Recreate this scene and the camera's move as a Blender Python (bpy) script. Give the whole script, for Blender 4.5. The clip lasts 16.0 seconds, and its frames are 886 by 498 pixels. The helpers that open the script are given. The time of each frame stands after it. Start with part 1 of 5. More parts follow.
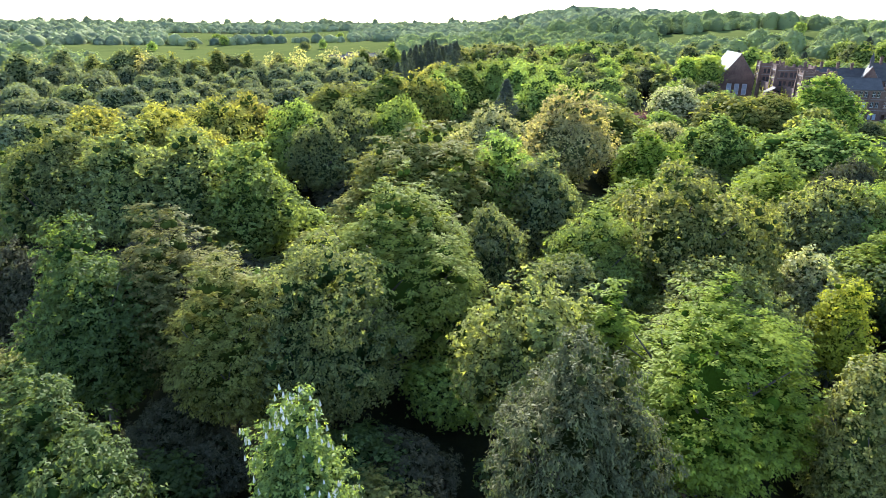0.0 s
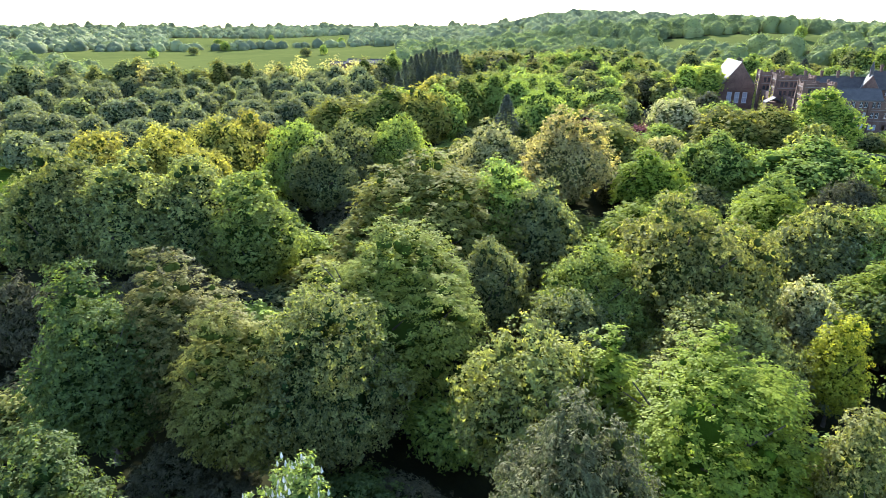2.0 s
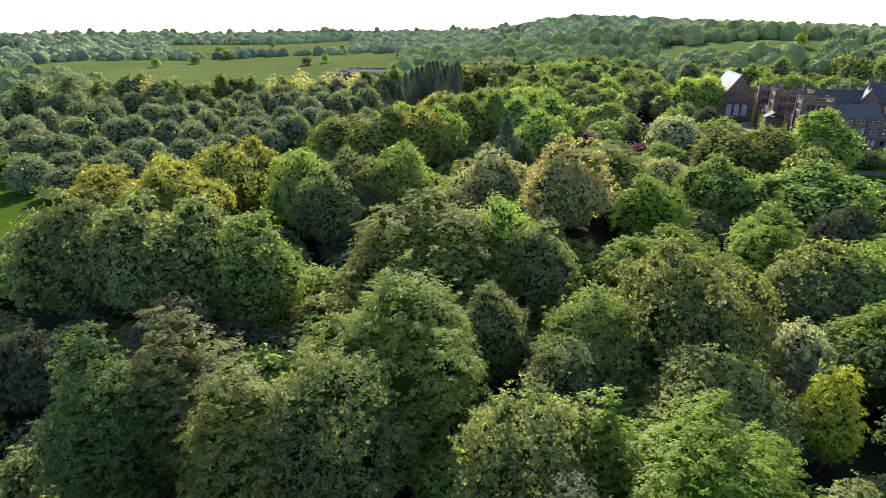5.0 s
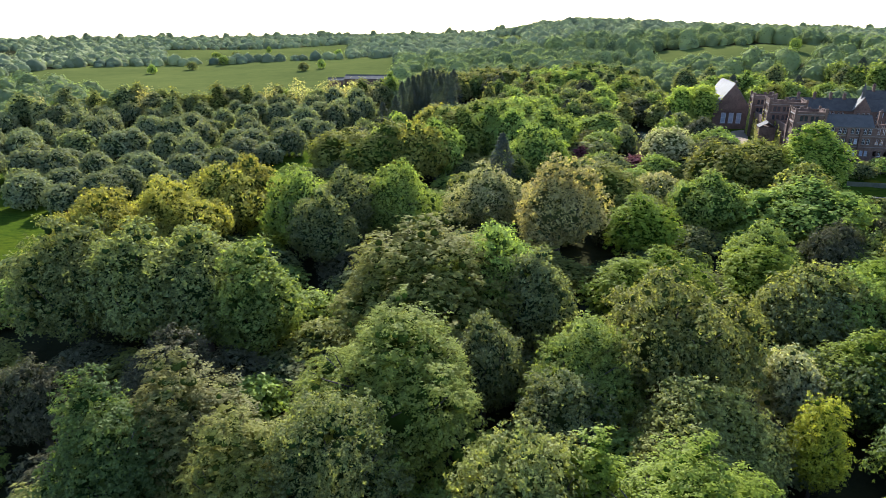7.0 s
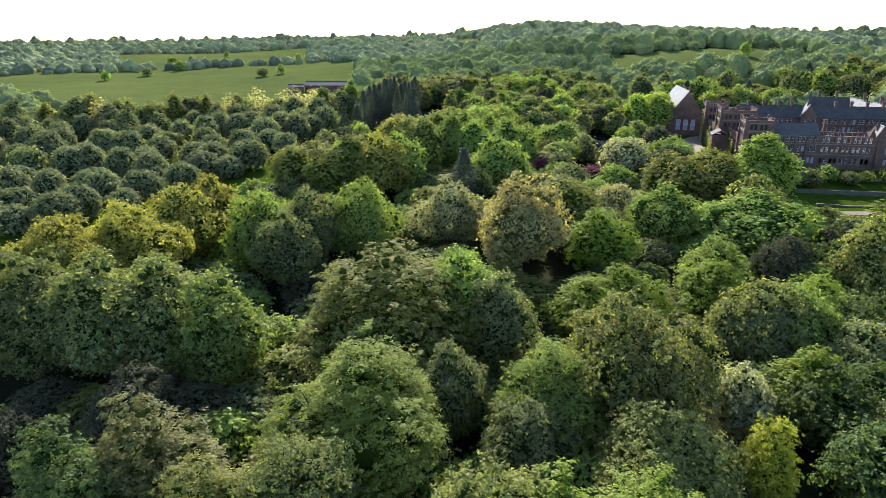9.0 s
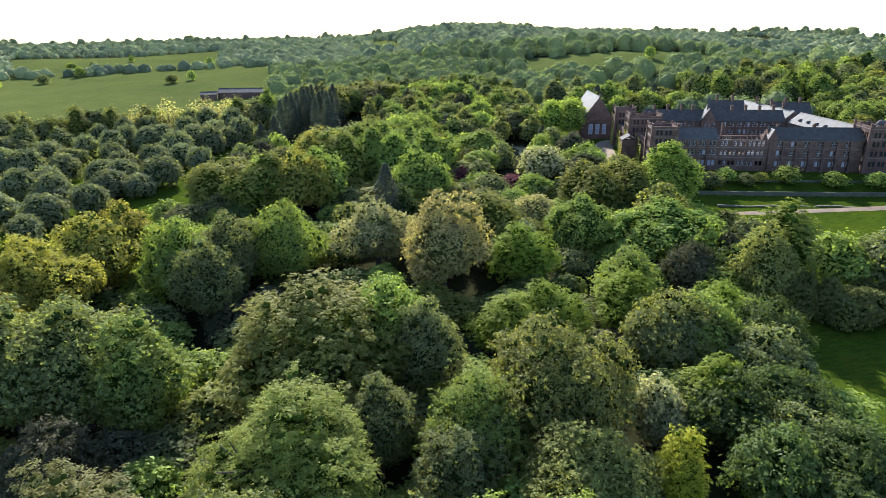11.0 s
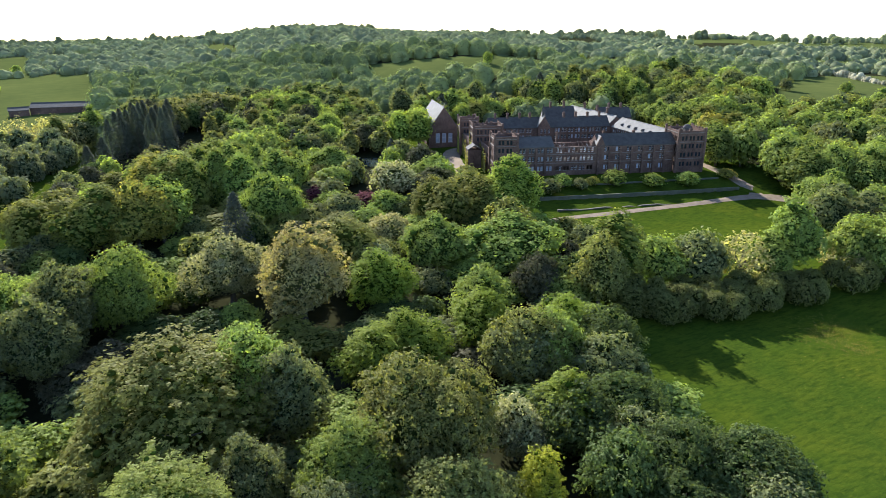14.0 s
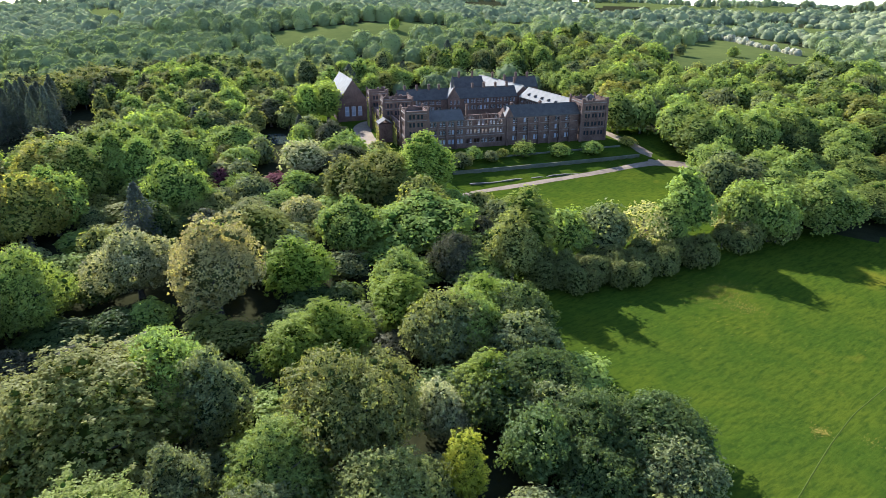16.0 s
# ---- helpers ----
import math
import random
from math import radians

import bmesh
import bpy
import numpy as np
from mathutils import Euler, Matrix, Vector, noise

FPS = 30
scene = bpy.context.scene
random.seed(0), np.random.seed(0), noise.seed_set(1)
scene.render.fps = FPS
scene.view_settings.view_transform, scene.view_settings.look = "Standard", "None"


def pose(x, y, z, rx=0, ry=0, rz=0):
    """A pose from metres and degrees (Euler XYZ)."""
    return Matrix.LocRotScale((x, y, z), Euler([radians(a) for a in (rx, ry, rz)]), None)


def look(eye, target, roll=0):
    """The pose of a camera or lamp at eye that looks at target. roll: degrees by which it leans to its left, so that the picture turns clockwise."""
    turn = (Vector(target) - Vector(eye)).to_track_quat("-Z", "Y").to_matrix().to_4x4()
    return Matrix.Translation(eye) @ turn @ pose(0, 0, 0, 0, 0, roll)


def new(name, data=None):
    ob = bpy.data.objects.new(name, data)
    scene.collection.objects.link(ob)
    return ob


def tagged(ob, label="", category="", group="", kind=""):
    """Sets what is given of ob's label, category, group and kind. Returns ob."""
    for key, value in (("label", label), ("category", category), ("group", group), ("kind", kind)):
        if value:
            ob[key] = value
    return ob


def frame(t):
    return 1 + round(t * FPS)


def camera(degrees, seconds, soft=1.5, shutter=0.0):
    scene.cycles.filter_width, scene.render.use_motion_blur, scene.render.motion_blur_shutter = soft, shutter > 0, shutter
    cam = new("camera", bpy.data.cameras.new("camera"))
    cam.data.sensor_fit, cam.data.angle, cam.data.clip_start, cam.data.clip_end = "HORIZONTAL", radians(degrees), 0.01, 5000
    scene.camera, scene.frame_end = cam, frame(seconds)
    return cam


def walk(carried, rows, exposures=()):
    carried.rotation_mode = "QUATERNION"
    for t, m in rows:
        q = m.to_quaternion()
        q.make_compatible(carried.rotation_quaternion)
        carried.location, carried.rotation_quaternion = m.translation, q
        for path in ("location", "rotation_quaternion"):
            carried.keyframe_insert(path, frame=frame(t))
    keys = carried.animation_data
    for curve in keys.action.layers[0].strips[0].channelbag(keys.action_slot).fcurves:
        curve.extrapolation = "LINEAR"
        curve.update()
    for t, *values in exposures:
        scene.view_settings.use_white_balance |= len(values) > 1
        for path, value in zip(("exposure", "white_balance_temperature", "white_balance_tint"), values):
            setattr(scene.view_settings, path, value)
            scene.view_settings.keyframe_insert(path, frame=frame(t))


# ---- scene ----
# ---- camera: a drone that climbs almost straight up and turns to its right ----
cam = camera(70.4, 16.0, soft=0.8)
PATH = [
    (0, pose(0.00, -0.00, 44.40, 69.96, 0, -0.00), 0.62),
    (0.5, pose(0.01, 0.27, 45.50, 69.95, 0, 0.02), 0.57),
    (1, pose(0.08, 0.69, 46.42, 70.00, 0, 0.07), 0.48),
    (1.5, pose(0.08, 0.80, 47.53, 70.00, 0, 0.11), 0.39),
    (2, pose(0.13, 0.90, 48.65, 70.00, 0, 0.16), 0.32),
    (2.5, pose(0.07, 1.08, 49.74, 70.00, 0, 0.18), 0.23),
    (3, pose(0.08, 1.22, 50.83, 70.00, 0, 0.23), 0.13),
    (3.5, pose(0.10, 1.34, 51.88, 70.03, 0, 0.25), 0.08),
    (4, pose(0.08, 1.46, 52.92, 70.04, 0, 0.27), 0.06),
    (6.5, pose(0.56, 1.58, 58.22, 70.10, 0, 0.36), -0.21),
    (7, pose(0.63, 1.67, 59.40, 70.10, 0, 0.14), -0.30),
    (7.5, pose(0.75, 1.63, 60.47, 70.09, 0, 0.02), -0.34),
    (8, pose(0.76, 1.70, 61.60, 70.12, 0, -0.98), -0.37),
    (8.5, pose(0.79, 1.81, 62.75, 70.09, 0, -2.11), -0.34),
    (9, pose(0.92, 1.91, 63.92, 70.08, 0, -3.24), -0.38),
    (11.5, pose(1.52, 2.27, 70.00, 69.85, 0, -12.47), -0.36),
    (12, pose(1.48, 2.28, 71.18, 69.79, 0, -14.46), -0.31),
    (12.5, pose(1.53, 2.25, 72.34, 69.76, 0, -16.38), -0.28),
    (13, pose(1.72, 2.44, 73.55, 69.75, 0, -18.81), -0.22),
    (13.5, pose(1.94, 2.51, 74.69, 69.71, 0, -21.44), -0.15),
    (14, pose(2.05, 2.67, 75.97, 69.67, 0, -24.04), -0.07),
    (14.5, pose(2.11, 2.67, 77.25, 69.61, 0, -26.20), 0.00),
    (15, pose(2.17, 2.78, 78.41, 69.57, 0, -28.47), 0.07),
    (15.5, pose(2.08, 2.59, 79.56, 68.41, 0, -30.36), 0.15),
    (16, pose(2.21, 2.77, 80.68, 66.48, 0, -32.24), 0.24),
]
EXPOSURES = [(t, e + 0.14, k + 100, 13) for t, e, k in ((0.0, 2.15, 5700), (0.6, 2.38, 5700), (1.5, 2.33, 5750), (2.5, 2.12, 5800), (4.0, 1.78, 5850), (7.0, 1.6, 5850), (13.0, 1.52, 5850), (15.4, 1.46, 5850), (16.0, 1.72, 5600))]
walk(cam, [(t, m @ pose(0, 0, 0, 0, 0, lean)) for t, m, lean in PATH], EXPOSURES)

# ---- light: low sun ahead, pale sky ----
SUN_AZ, SUN_EL = 1.0, 28.5  # degrees clockwise from +y, degrees above the horizon
world = bpy.data.worlds.new("sky")
scene.world = world
world.use_nodes = True
wn = world.node_tree
sky = wn.nodes.new("ShaderNodeTexSky")
sky.sky_type = "NISHITA"
sky.sun_disc = False
sky.sun_elevation, sky.sun_rotation = radians(SUN_EL), radians(SUN_AZ)
sky.air_density, sky.dust_density, sky.ozone_density = 0.75, 0.25, 1.5
wn.nodes["Background"].inputs["Strength"].default_value = 0.15
wn.links.new(sky.outputs["Color"], wn.nodes["Background"].inputs["Color"])
sun_data = bpy.data.lights.new("sun", "SUN")
sun_data.energy, sun_data.angle, sun_data.color = 5.0, radians(0.6), (1.0, 0.95, 0.84)
sun = new("sun", sun_data)
sun_from = Vector((math.sin(radians(SUN_AZ)) * math.cos(radians(SUN_EL)), math.cos(radians(SUN_AZ)) * math.cos(radians(SUN_EL)), math.sin(radians(SUN_EL))))
sun.matrix_basis = look(sun_from * 500, (0, 0, 0))


# ---- materials ----
def nodes_of(name):
    m = bpy.data.materials.new(name)
    m.use_nodes = True
    t = m.node_tree
    b = t.nodes["Principled BSDF"]
    return m, t, b


def ramp(t, fac, stops):
    r = t.nodes.new("ShaderNodeValToRGB")
    while len(r.color_ramp.elements) < len(stops):
        r.color_ramp.elements.new(0.5)
    for e, (at, col) in zip(r.color_ramp.elements, stops):
        e.position, e.color = at, (*col, 1)
    t.links.new(fac, r.inputs[0])
    return r.outputs[0]


def noisy(t, scale, detail=4.0, rough=0.6, coords="Object"):
    n = t.nodes.new("ShaderNodeTexNoise")
    n.inputs["Scale"].default_value, n.inputs["Detail"].default_value, n.inputs["Roughness"].default_value = scale, detail, rough
    c = t.nodes.new("ShaderNodeTexCoord")
    t.links.new(c.outputs[coords], n.inputs["Vector"])
    return n.outputs["Fac"]


def mixed(t, fac, a, b, mode="MIX"):
    m = t.nodes.new("ShaderNodeMix")
    m.data_type, m.blend_type = "RGBA", mode
    for sock, v in ((m.inputs[0], fac), (m.inputs[6], a), (m.inputs[7], b)):
        if isinstance(v, (int, float)):
            sock.default_value = v
        elif isinstance(v, tuple):
            sock.default_value = (*v, 1)
        else:
            t.links.new(v, sock)
    return m.outputs[2]


def bump(t, b, height, strength, distance):
    n = t.nodes.new("ShaderNodeBump")
    n.inputs["Strength"].default_value, n.inputs["Distance"].default_value = strength, distance
    t.links.new(height, n.inputs["Height"])
    t.links.new(n.outputs[0], b.inputs["Normal"])


def surface(name, dark, light, scale=1.0, rough=0.8, relief=0.3, fine=12.0, coords="Object", depth=0.05):
    """A plain weathered surface: stains at one scale, grain at another."""
    m, t, b = nodes_of(name)
    big, small = noisy(t, scale, 5, 0.65, coords), noisy(t, scale * fine, 3, 0.6, coords)
    col = ramp(t, big, [(0.3, dark), (0.7, light)])
    col = mixed(t, 0.35, col, ramp(t, small, [(0.3, dark), (0.7, light)]))
    t.links.new(col, b.inputs["Base Color"])
    b.inputs["Roughness"].default_value = rough
    bump(t, b, small, relief, depth)
    return m


def foliage(name, deep, fresh, glow, spread=0.5, shine=0.006, grain=0.6):
    """Leaves: each leaf and each tree a little different in hue, light shining through."""
    m, t, b = nodes_of(name)
    g = t.nodes.new("ShaderNodeNewGeometry")
    o = t.nodes.new("ShaderNodeObjectInfo")
    patch = noisy(t, grain, 3, 0.6)
    col = ramp(t, g.outputs["Random Per Island"], [(0.0, tuple(0.66 * x for x in deep)), (0.6, tuple((x + y) / 2 for x, y in zip(deep, fresh))), (1.0, tuple(1.1 * x for x in fresh))])
    col = mixed(t, ramp(t, patch, [(0.35, (0, 0, 0)), (0.65, (spread, spread, spread))]), col, fresh)
    h = t.nodes.new("ShaderNodeHueSaturation")
    for sock, lo, hi in (("Hue", 0.495, 0.503), ("Value", 0.84, 1.14)):
        r = t.nodes.new("ShaderNodeMapRange")
        r.inputs["To Min"].default_value, r.inputs["To Max"].default_value = lo, hi
        t.links.new(o.outputs["Random"], r.inputs["Value"])
        t.links.new(r.outputs[0], h.inputs[sock])
    t.links.new(col, h.inputs["Color"])
    t.nodes.remove(b)
    b = t.nodes.new("ShaderNodeBsdfDiffuse")
    t.links.new(mixed(t, 1.0, h.outputs[0], (1.3, 1.08, 1.55), "MULTIPLY"), b.inputs["Color"])
    tr = t.nodes.new("ShaderNodeBsdfTranslucent")
    t.links.new(mixed(t, 1.0, h.outputs[0], glow, "MULTIPLY"), tr.inputs["Color"])
    add = t.nodes.new("ShaderNodeAddShader")
    t.links.new(b.outputs[0], add.inputs[0])
    t.links.new(tr.outputs[0], add.inputs[1])
    gloss = t.nodes.new("ShaderNodeBsdfGlossy")
    gloss.inputs["Roughness"].default_value = 0.5
    sheen = t.nodes.new("ShaderNodeMixShader")
    sheen.inputs[0].default_value = shine
    t.links.new(add.outputs[0], sheen.inputs[1])
    t.links.new(gloss.outputs[0], sheen.inputs[2])
    t.links.new(sheen.outputs[0], t.nodes["Material Output"].inputs[0])
    return m


def grass_material():
    m, t, b = nodes_of("grass")
    big, mid, fine = noisy(t, 0.006, 4, 0.55), noisy(t, 0.07, 5, 0.65), noisy(t, 1.3, 4, 0.7)
    c = t.nodes.new("ShaderNodeTexCoord")
    mp = t.nodes.new("ShaderNodeMapping")
    mp.inputs["Rotation"].default_value = (0, 0, radians(-28))
    mp.inputs["Scale"].default_value = (0.35, 1.3, 1)
    blades = t.nodes.new("ShaderNodeTexNoise")
    blades.inputs["Scale"].default_value, blades.inputs["Detail"].default_value, blades.inputs["Roughness"].default_value = 0.75, 6, 0.72
    t.links.new(c.outputs["Object"], mp.inputs["Vector"])
    t.links.new(mp.outputs[0], blades.inputs["Vector"])
    col = ramp(t, big, [(0.35, (0.028, 0.048, 0.006)), (0.65, (0.042, 0.064, 0.006))])
    col = mixed(t, ramp(t, mid, [(0.4, (0, 0, 0)), (0.75, (0.7, 0.7, 0.7))]), col, (0.066, 0.077, 0.007))
    col = mixed(t, ramp(t, blades.outputs["Fac"], [(0.36, (0.75, 0.75, 0.75)), (0.55, (0, 0, 0))]), col, (0.015, 0.03, 0.005))
    col = mixed(t, ramp(t, fine, [(0.5, (0, 0, 0)), (0.72, (0.5, 0.5, 0.5))]), col, (0.058, 0.077, 0.007))
    gold = ramp(t, noisy(t, 0.045, 3, 0.5), [(0.66, (0, 0, 0)), (0.74, (0.45, 0.45, 0.45))])
    col = mixed(t, gold, col, (0.2, 0.16, 0.015))
    t.nodes.remove(b)
    b = t.nodes.new("ShaderNodeBsdfDiffuse")
    t.links.new(col, b.inputs["Color"])
    t.links.new(b.outputs[0], t.nodes["Material Output"].inputs[0])
    bump(t, b, blades.outputs["Fac"], 0.35, 0.4)
    return m


GRASS = grass_material()
# Pasture for the far ground, its green dulled to carry the haze of distance.
PASTURE = surface("haze-dulled pasture", (0.048, 0.062, 0.019), (0.088, 0.1, 0.028), 0.012, 0.95, 0.0, 9.0)
PASTURE.node_tree.nodes["Principled BSDF"].inputs["Specular IOR Level"].default_value = 0.0
# Woodland floor, with the shade between the crowns put into its dark colour.
SHADED_FLOOR = surface("shaded woodland floor", (0.014, 0.016, 0.008), (0.03, 0.03, 0.014), 0.3, 0.95, 0.4)
BARK = surface("bark", (0.05, 0.04, 0.03), (0.13, 0.11, 0.09), 1.5, 0.9, 0.6)
STONE = surface("sooty sandstone", (0.045, 0.027, 0.02), (0.185, 0.114, 0.082), 0.22, 0.9, 0.7, 7.0)
DRESSED = surface("dressed stone", (0.09, 0.068, 0.055), (0.2, 0.155, 0.125), 0.6, 0.85, 0.4)
SLATE = surface("slate", (0.04, 0.036, 0.032), (0.085, 0.074, 0.064), 0.5, 0.85, 0.35)
# Lighter copy of the slate: the sun's glare is put into its colour.
GLARE_SLATE = surface("slate with sun glare", (0.105, 0.098, 0.085), (0.18, 0.168, 0.148), 0.4, 0.72, 0.15)
PATCHED = surface("weathered metal roof", (0.05, 0.045, 0.04), (0.1, 0.09, 0.08), 0.3, 0.8, 0.1)
TRACK = surface("worn asphalt track", (0.12, 0.09, 0.06), (0.25, 0.19, 0.13), 0.25, 0.9, 0.3, 8.0)
WALLSTONE = surface("lichened concrete", (0.07, 0.07, 0.045), (0.14, 0.135, 0.09), 0.4, 0.9, 0.3)
RUBBLE = surface("rubble stone", (0.06, 0.052, 0.036), (0.13, 0.11, 0.075), 1.2, 0.95, 0.7)
for m in (SLATE, PATCHED, TRACK, STONE, WALLSTONE, GLARE_SLATE):
    m.node_tree.nodes["Principled BSDF"].inputs["Specular IOR Level"].default_value = 0.08
for m in (SHADED_FLOOR, BARK):
    m.node_tree.nodes["Principled BSDF"].inputs["Specular IOR Level"].default_value = 0.0



# ---- ground: one sheet to the horizon ----
HX, HY, HZ, HYAW = 132.7, 240.9, 9.5, -16.5  # front left corner of the hospital
HM = pose(HX, HY, HZ, 0, 0, HYAW)
AZ = [-60, -42, -20, 0, 12, 25, 40, 55, 72, 95]
DIST = [0, 60, 120, 180, 240, 330, 450, 560, 620, 720, 900, 1300, 1900, 4900]
RISE = np.array((
    "3 3 4 4 4 5 7 11 13 15 20 29 -12 -170", "3 3 4 4 4 5 7 11 13 15 20 29 -12 -170", "3 3 4 4 4 5 7 11 13 15 20 29 -12 -170",
    "3 3 4 5 6 8 10 14 17 20 26 31 -8 -170", "3 3 3.5 5 7 9 13 21 27 40 55 50 10 -170", "3 3 3 4 8 9.5 13 31 39 43 45 40 5 -170",
    "3 2.5 2.5 3.2 6.5 9.5 14 26 31 33 35 39 8 -170", "3 2.5 2.5 3 5.5 9.5 13 19 21 24 28 34 4 -170",
    "3 2.5 2.5 3 4.5 8 12 16 18 21 26 31 0 -170", "3 2.5 2.5 3 4.5 8 12 16 18 21 26 31 0 -170"), dtype=str)
RISE = np.array([[float(v) for v in row.split()] for row in RISE])


def ease(t):
    return t * t * (3 - 2 * t)


def height(x, y):
    """Height of the ground."""
    x, y = np.asarray(x, float), np.asarray(y, float)
    d, az = np.hypot(x, y), np.clip(np.degrees(np.arctan2(x, y)), -60, 95)
    k = np.clip(np.searchsorted(AZ, az, side="right") - 1, 0, len(AZ) - 2)
    lo, hi = np.take(AZ, k), np.take(AZ, k + 1)
    f = ease((az - lo) / (hi - lo))
    rows = np.stack([np.interp(d, DIST, r) for r in RISE])
    z = np.take_along_axis(rows, k[None], 0)[0] * (1 - f) + np.take_along_axis(rows, k[None] + 1, 0)[0] * f if z_is_array(k) else rows[k] * (1 - f) + rows[k + 1] * f
    z = z + 0.5 * np.sin(x * 0.021 + 1) * np.sin(y * 0.017) * np.clip(d / 300, 0, 4)
    # the levelled ground of the hospital, and the bank below it
    c, s = math.cos(radians(HYAW)), math.sin(radians(HYAW))
    u, v = (x - HX) * c + (y - HY) * s, -(x - HX) * s + (y - HY) * c
    out = np.maximum(np.maximum(-45 - u, u - 125) / 30, (v - 120) / 40)
    w = 1 - ease(np.clip(out, 0, 1))
    shelf = np.interp(v - 0.05 * (u - 14), [-75, -52, -47, -42, -38, -31.5, -28.5, -19, -16], [3.6, 4.2, 4.5, 4.9, 5.5, 5.9, 7.3, 8.6, 9.3])
    w = w * ease(np.clip((v + 85) / 25, 0, 1))
    return z * (1 - w) + np.minimum(shelf, HZ - 0.02) * w


def z_is_array(k):
    return np.ndim(k) > 0


def ground_at(x, y):
    return float(height(np.array([x]), np.array([y]))[0])


def mesh_from(name, verts, faces):
    me = bpy.data.meshes.new(name)
    me.from_pydata(verts, [], faces)
    me.update()
    return me


def inside(poly, x, y):
    """Whether points lie in a polygon."""
    p = np.array(poly, float)
    hit = np.zeros(np.shape(x), bool)
    for (x0, y0), (x1, y1) in zip(p, np.roll(p, -1, 0)):
        cross = (y0 > y) != (y1 > y)
        hit ^= cross & (x < (x1 - x0) * (y - y0) / (y1 - y0 + 1e-9) + x0)
    return hit


NEAR_WOOD = [(-70, 20), (-105, 100), (-78, 150), (-56, 205), (-38, 260), (-32, 330), (-20, 372), (-18, 480), (130, 480), (118, 330), (108, 262), (126, 205), (122, 150), (96, 122), (92, 95), (80, 75), (85, 60), (80, 42), (40, 20)]
EAST_WOOD = [(208, 100), (214, 126), (236, 146), (252, 170), (256, 190), (260, 222), (262, 262), (282, 330), (270, 420), (400, 420), (410, 330), (450, 280), (460, 150), (330, 70), (215, 85)]
BACK_WOOD = [(150, 352), (140, 425), (292, 425), (272, 372), (230, 368)]


def open_land(x, y):
    """Where the fields are."""
    d, a = np.hypot(x, y), np.degrees(np.arctan2(x, y))
    o = (d > 385) & (d < 770) & (a > -31 + 4 * np.sin(d / 60)) & (a < -4)
    o |= (d > 790) & (d < 1020) & (a > -23) & (a < -8)
    o |= inside([(146, 545), (193, 590), (252, 570), (334, 590), (352, 550), (318, 478), (232, 490), (180, 520)], x, y)
    o |= inside([(343, 505), (378, 580), (498, 570), (460, 490)], x, y)
    o |= inside([(405, 325), (483, 390), (554, 410), (620, 410), (600, 320), (514, 270), (470, 300)], x, y)
    o |= inside([(777, 680), (930, 800), (985, 790), (1020, 585), (896, 500), (850, 610)], x, y)
    o |= (d > 1130 + 25 * np.sin(a * 0.7)) & (d < 1270 + 30 * np.sin(a * 0.45)) & (a > 41) & (a < 60)
    o |= (d > 800 + 20 * np.sin(a)) & (d < 880) & (a > 43) & (a < 64)
    o |= (d > 930) & (d < 1010 + 30 * np.sin(a * 0.5)) & (a > 24) & (a < 37)
    o |= inside([(95, 1100), (102, 889), (100, 756), (70, 780), (70, 1000)], x, y)
    return o


def build_ground():
    rings = np.concatenate([[2], np.arange(12, 120, 9), np.arange(120, 345, 3.0), np.arange(345, 720, 9), np.geomspace(720, 4850, 45)])
    az = np.radians(np.concatenate([np.arange(-180, -46, 12), np.arange(-46, 72, 0.75), np.arange(72, 180, 12)]))
    r, a = np.meshgrid(rings, az, indexing="ij")
    x, y = r * np.sin(a), r * np.cos(a)
    z = height(x.ravel(), y.ravel())
    n, w = len(rings), len(az)
    verts = np.stack([x.ravel(), y.ravel(), z], -1)
    faces = [(i * w + j, i * w + (j + 1) % w, (i + 1) * w + (j + 1) % w, (i + 1) * w + j) for i in range(n - 1) for j in range(w)]
    faces.append(tuple(range(w - 1, -1, -1)))
    me = mesh_from("ground", verts.tolist(), [f[::-1] for f in faces])
    me.materials.append(GRASS)
    me.materials.append(PASTURE)
    me.materials.append(SHADED_FLOOR)
    mid = np.array([poly.center[:2] for poly in me.polygons])
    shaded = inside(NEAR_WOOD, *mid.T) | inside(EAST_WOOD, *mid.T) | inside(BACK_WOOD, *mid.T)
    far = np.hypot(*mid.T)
    # Far woods take the dark floor too, as painted shade in their gaps.
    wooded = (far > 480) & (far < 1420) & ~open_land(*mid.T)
    for poly in me.polygons:
        poly.use_smooth = True
        if math.hypot(*poly.center[:2]) > 385:
            poly.material_index = 1
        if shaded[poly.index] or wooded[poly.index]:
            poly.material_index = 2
    tagged(new("ground", me), "rolling grass meadow and fields with patches of yellow flowers", "ground", kind="structure")


build_ground()


def part(name, data, material, parent, label="", m=None):
    """One mesh object under a thing or a part; data is a bmesh or a mesh."""
    if isinstance(data, bmesh.types.BMesh):
        me = bpy.data.meshes.new(name)
        bmesh.ops.recalc_face_normals(data, faces=data.faces)
        data.to_mesh(me)
        data.free()
        data = me
    if not data.materials:
        data.materials.append(material)
    ob = new(name, data)
    ob.parent = parent
    if m is not None:
        ob.matrix_basis = m
    if label:
        ob["label"] = label
    return ob


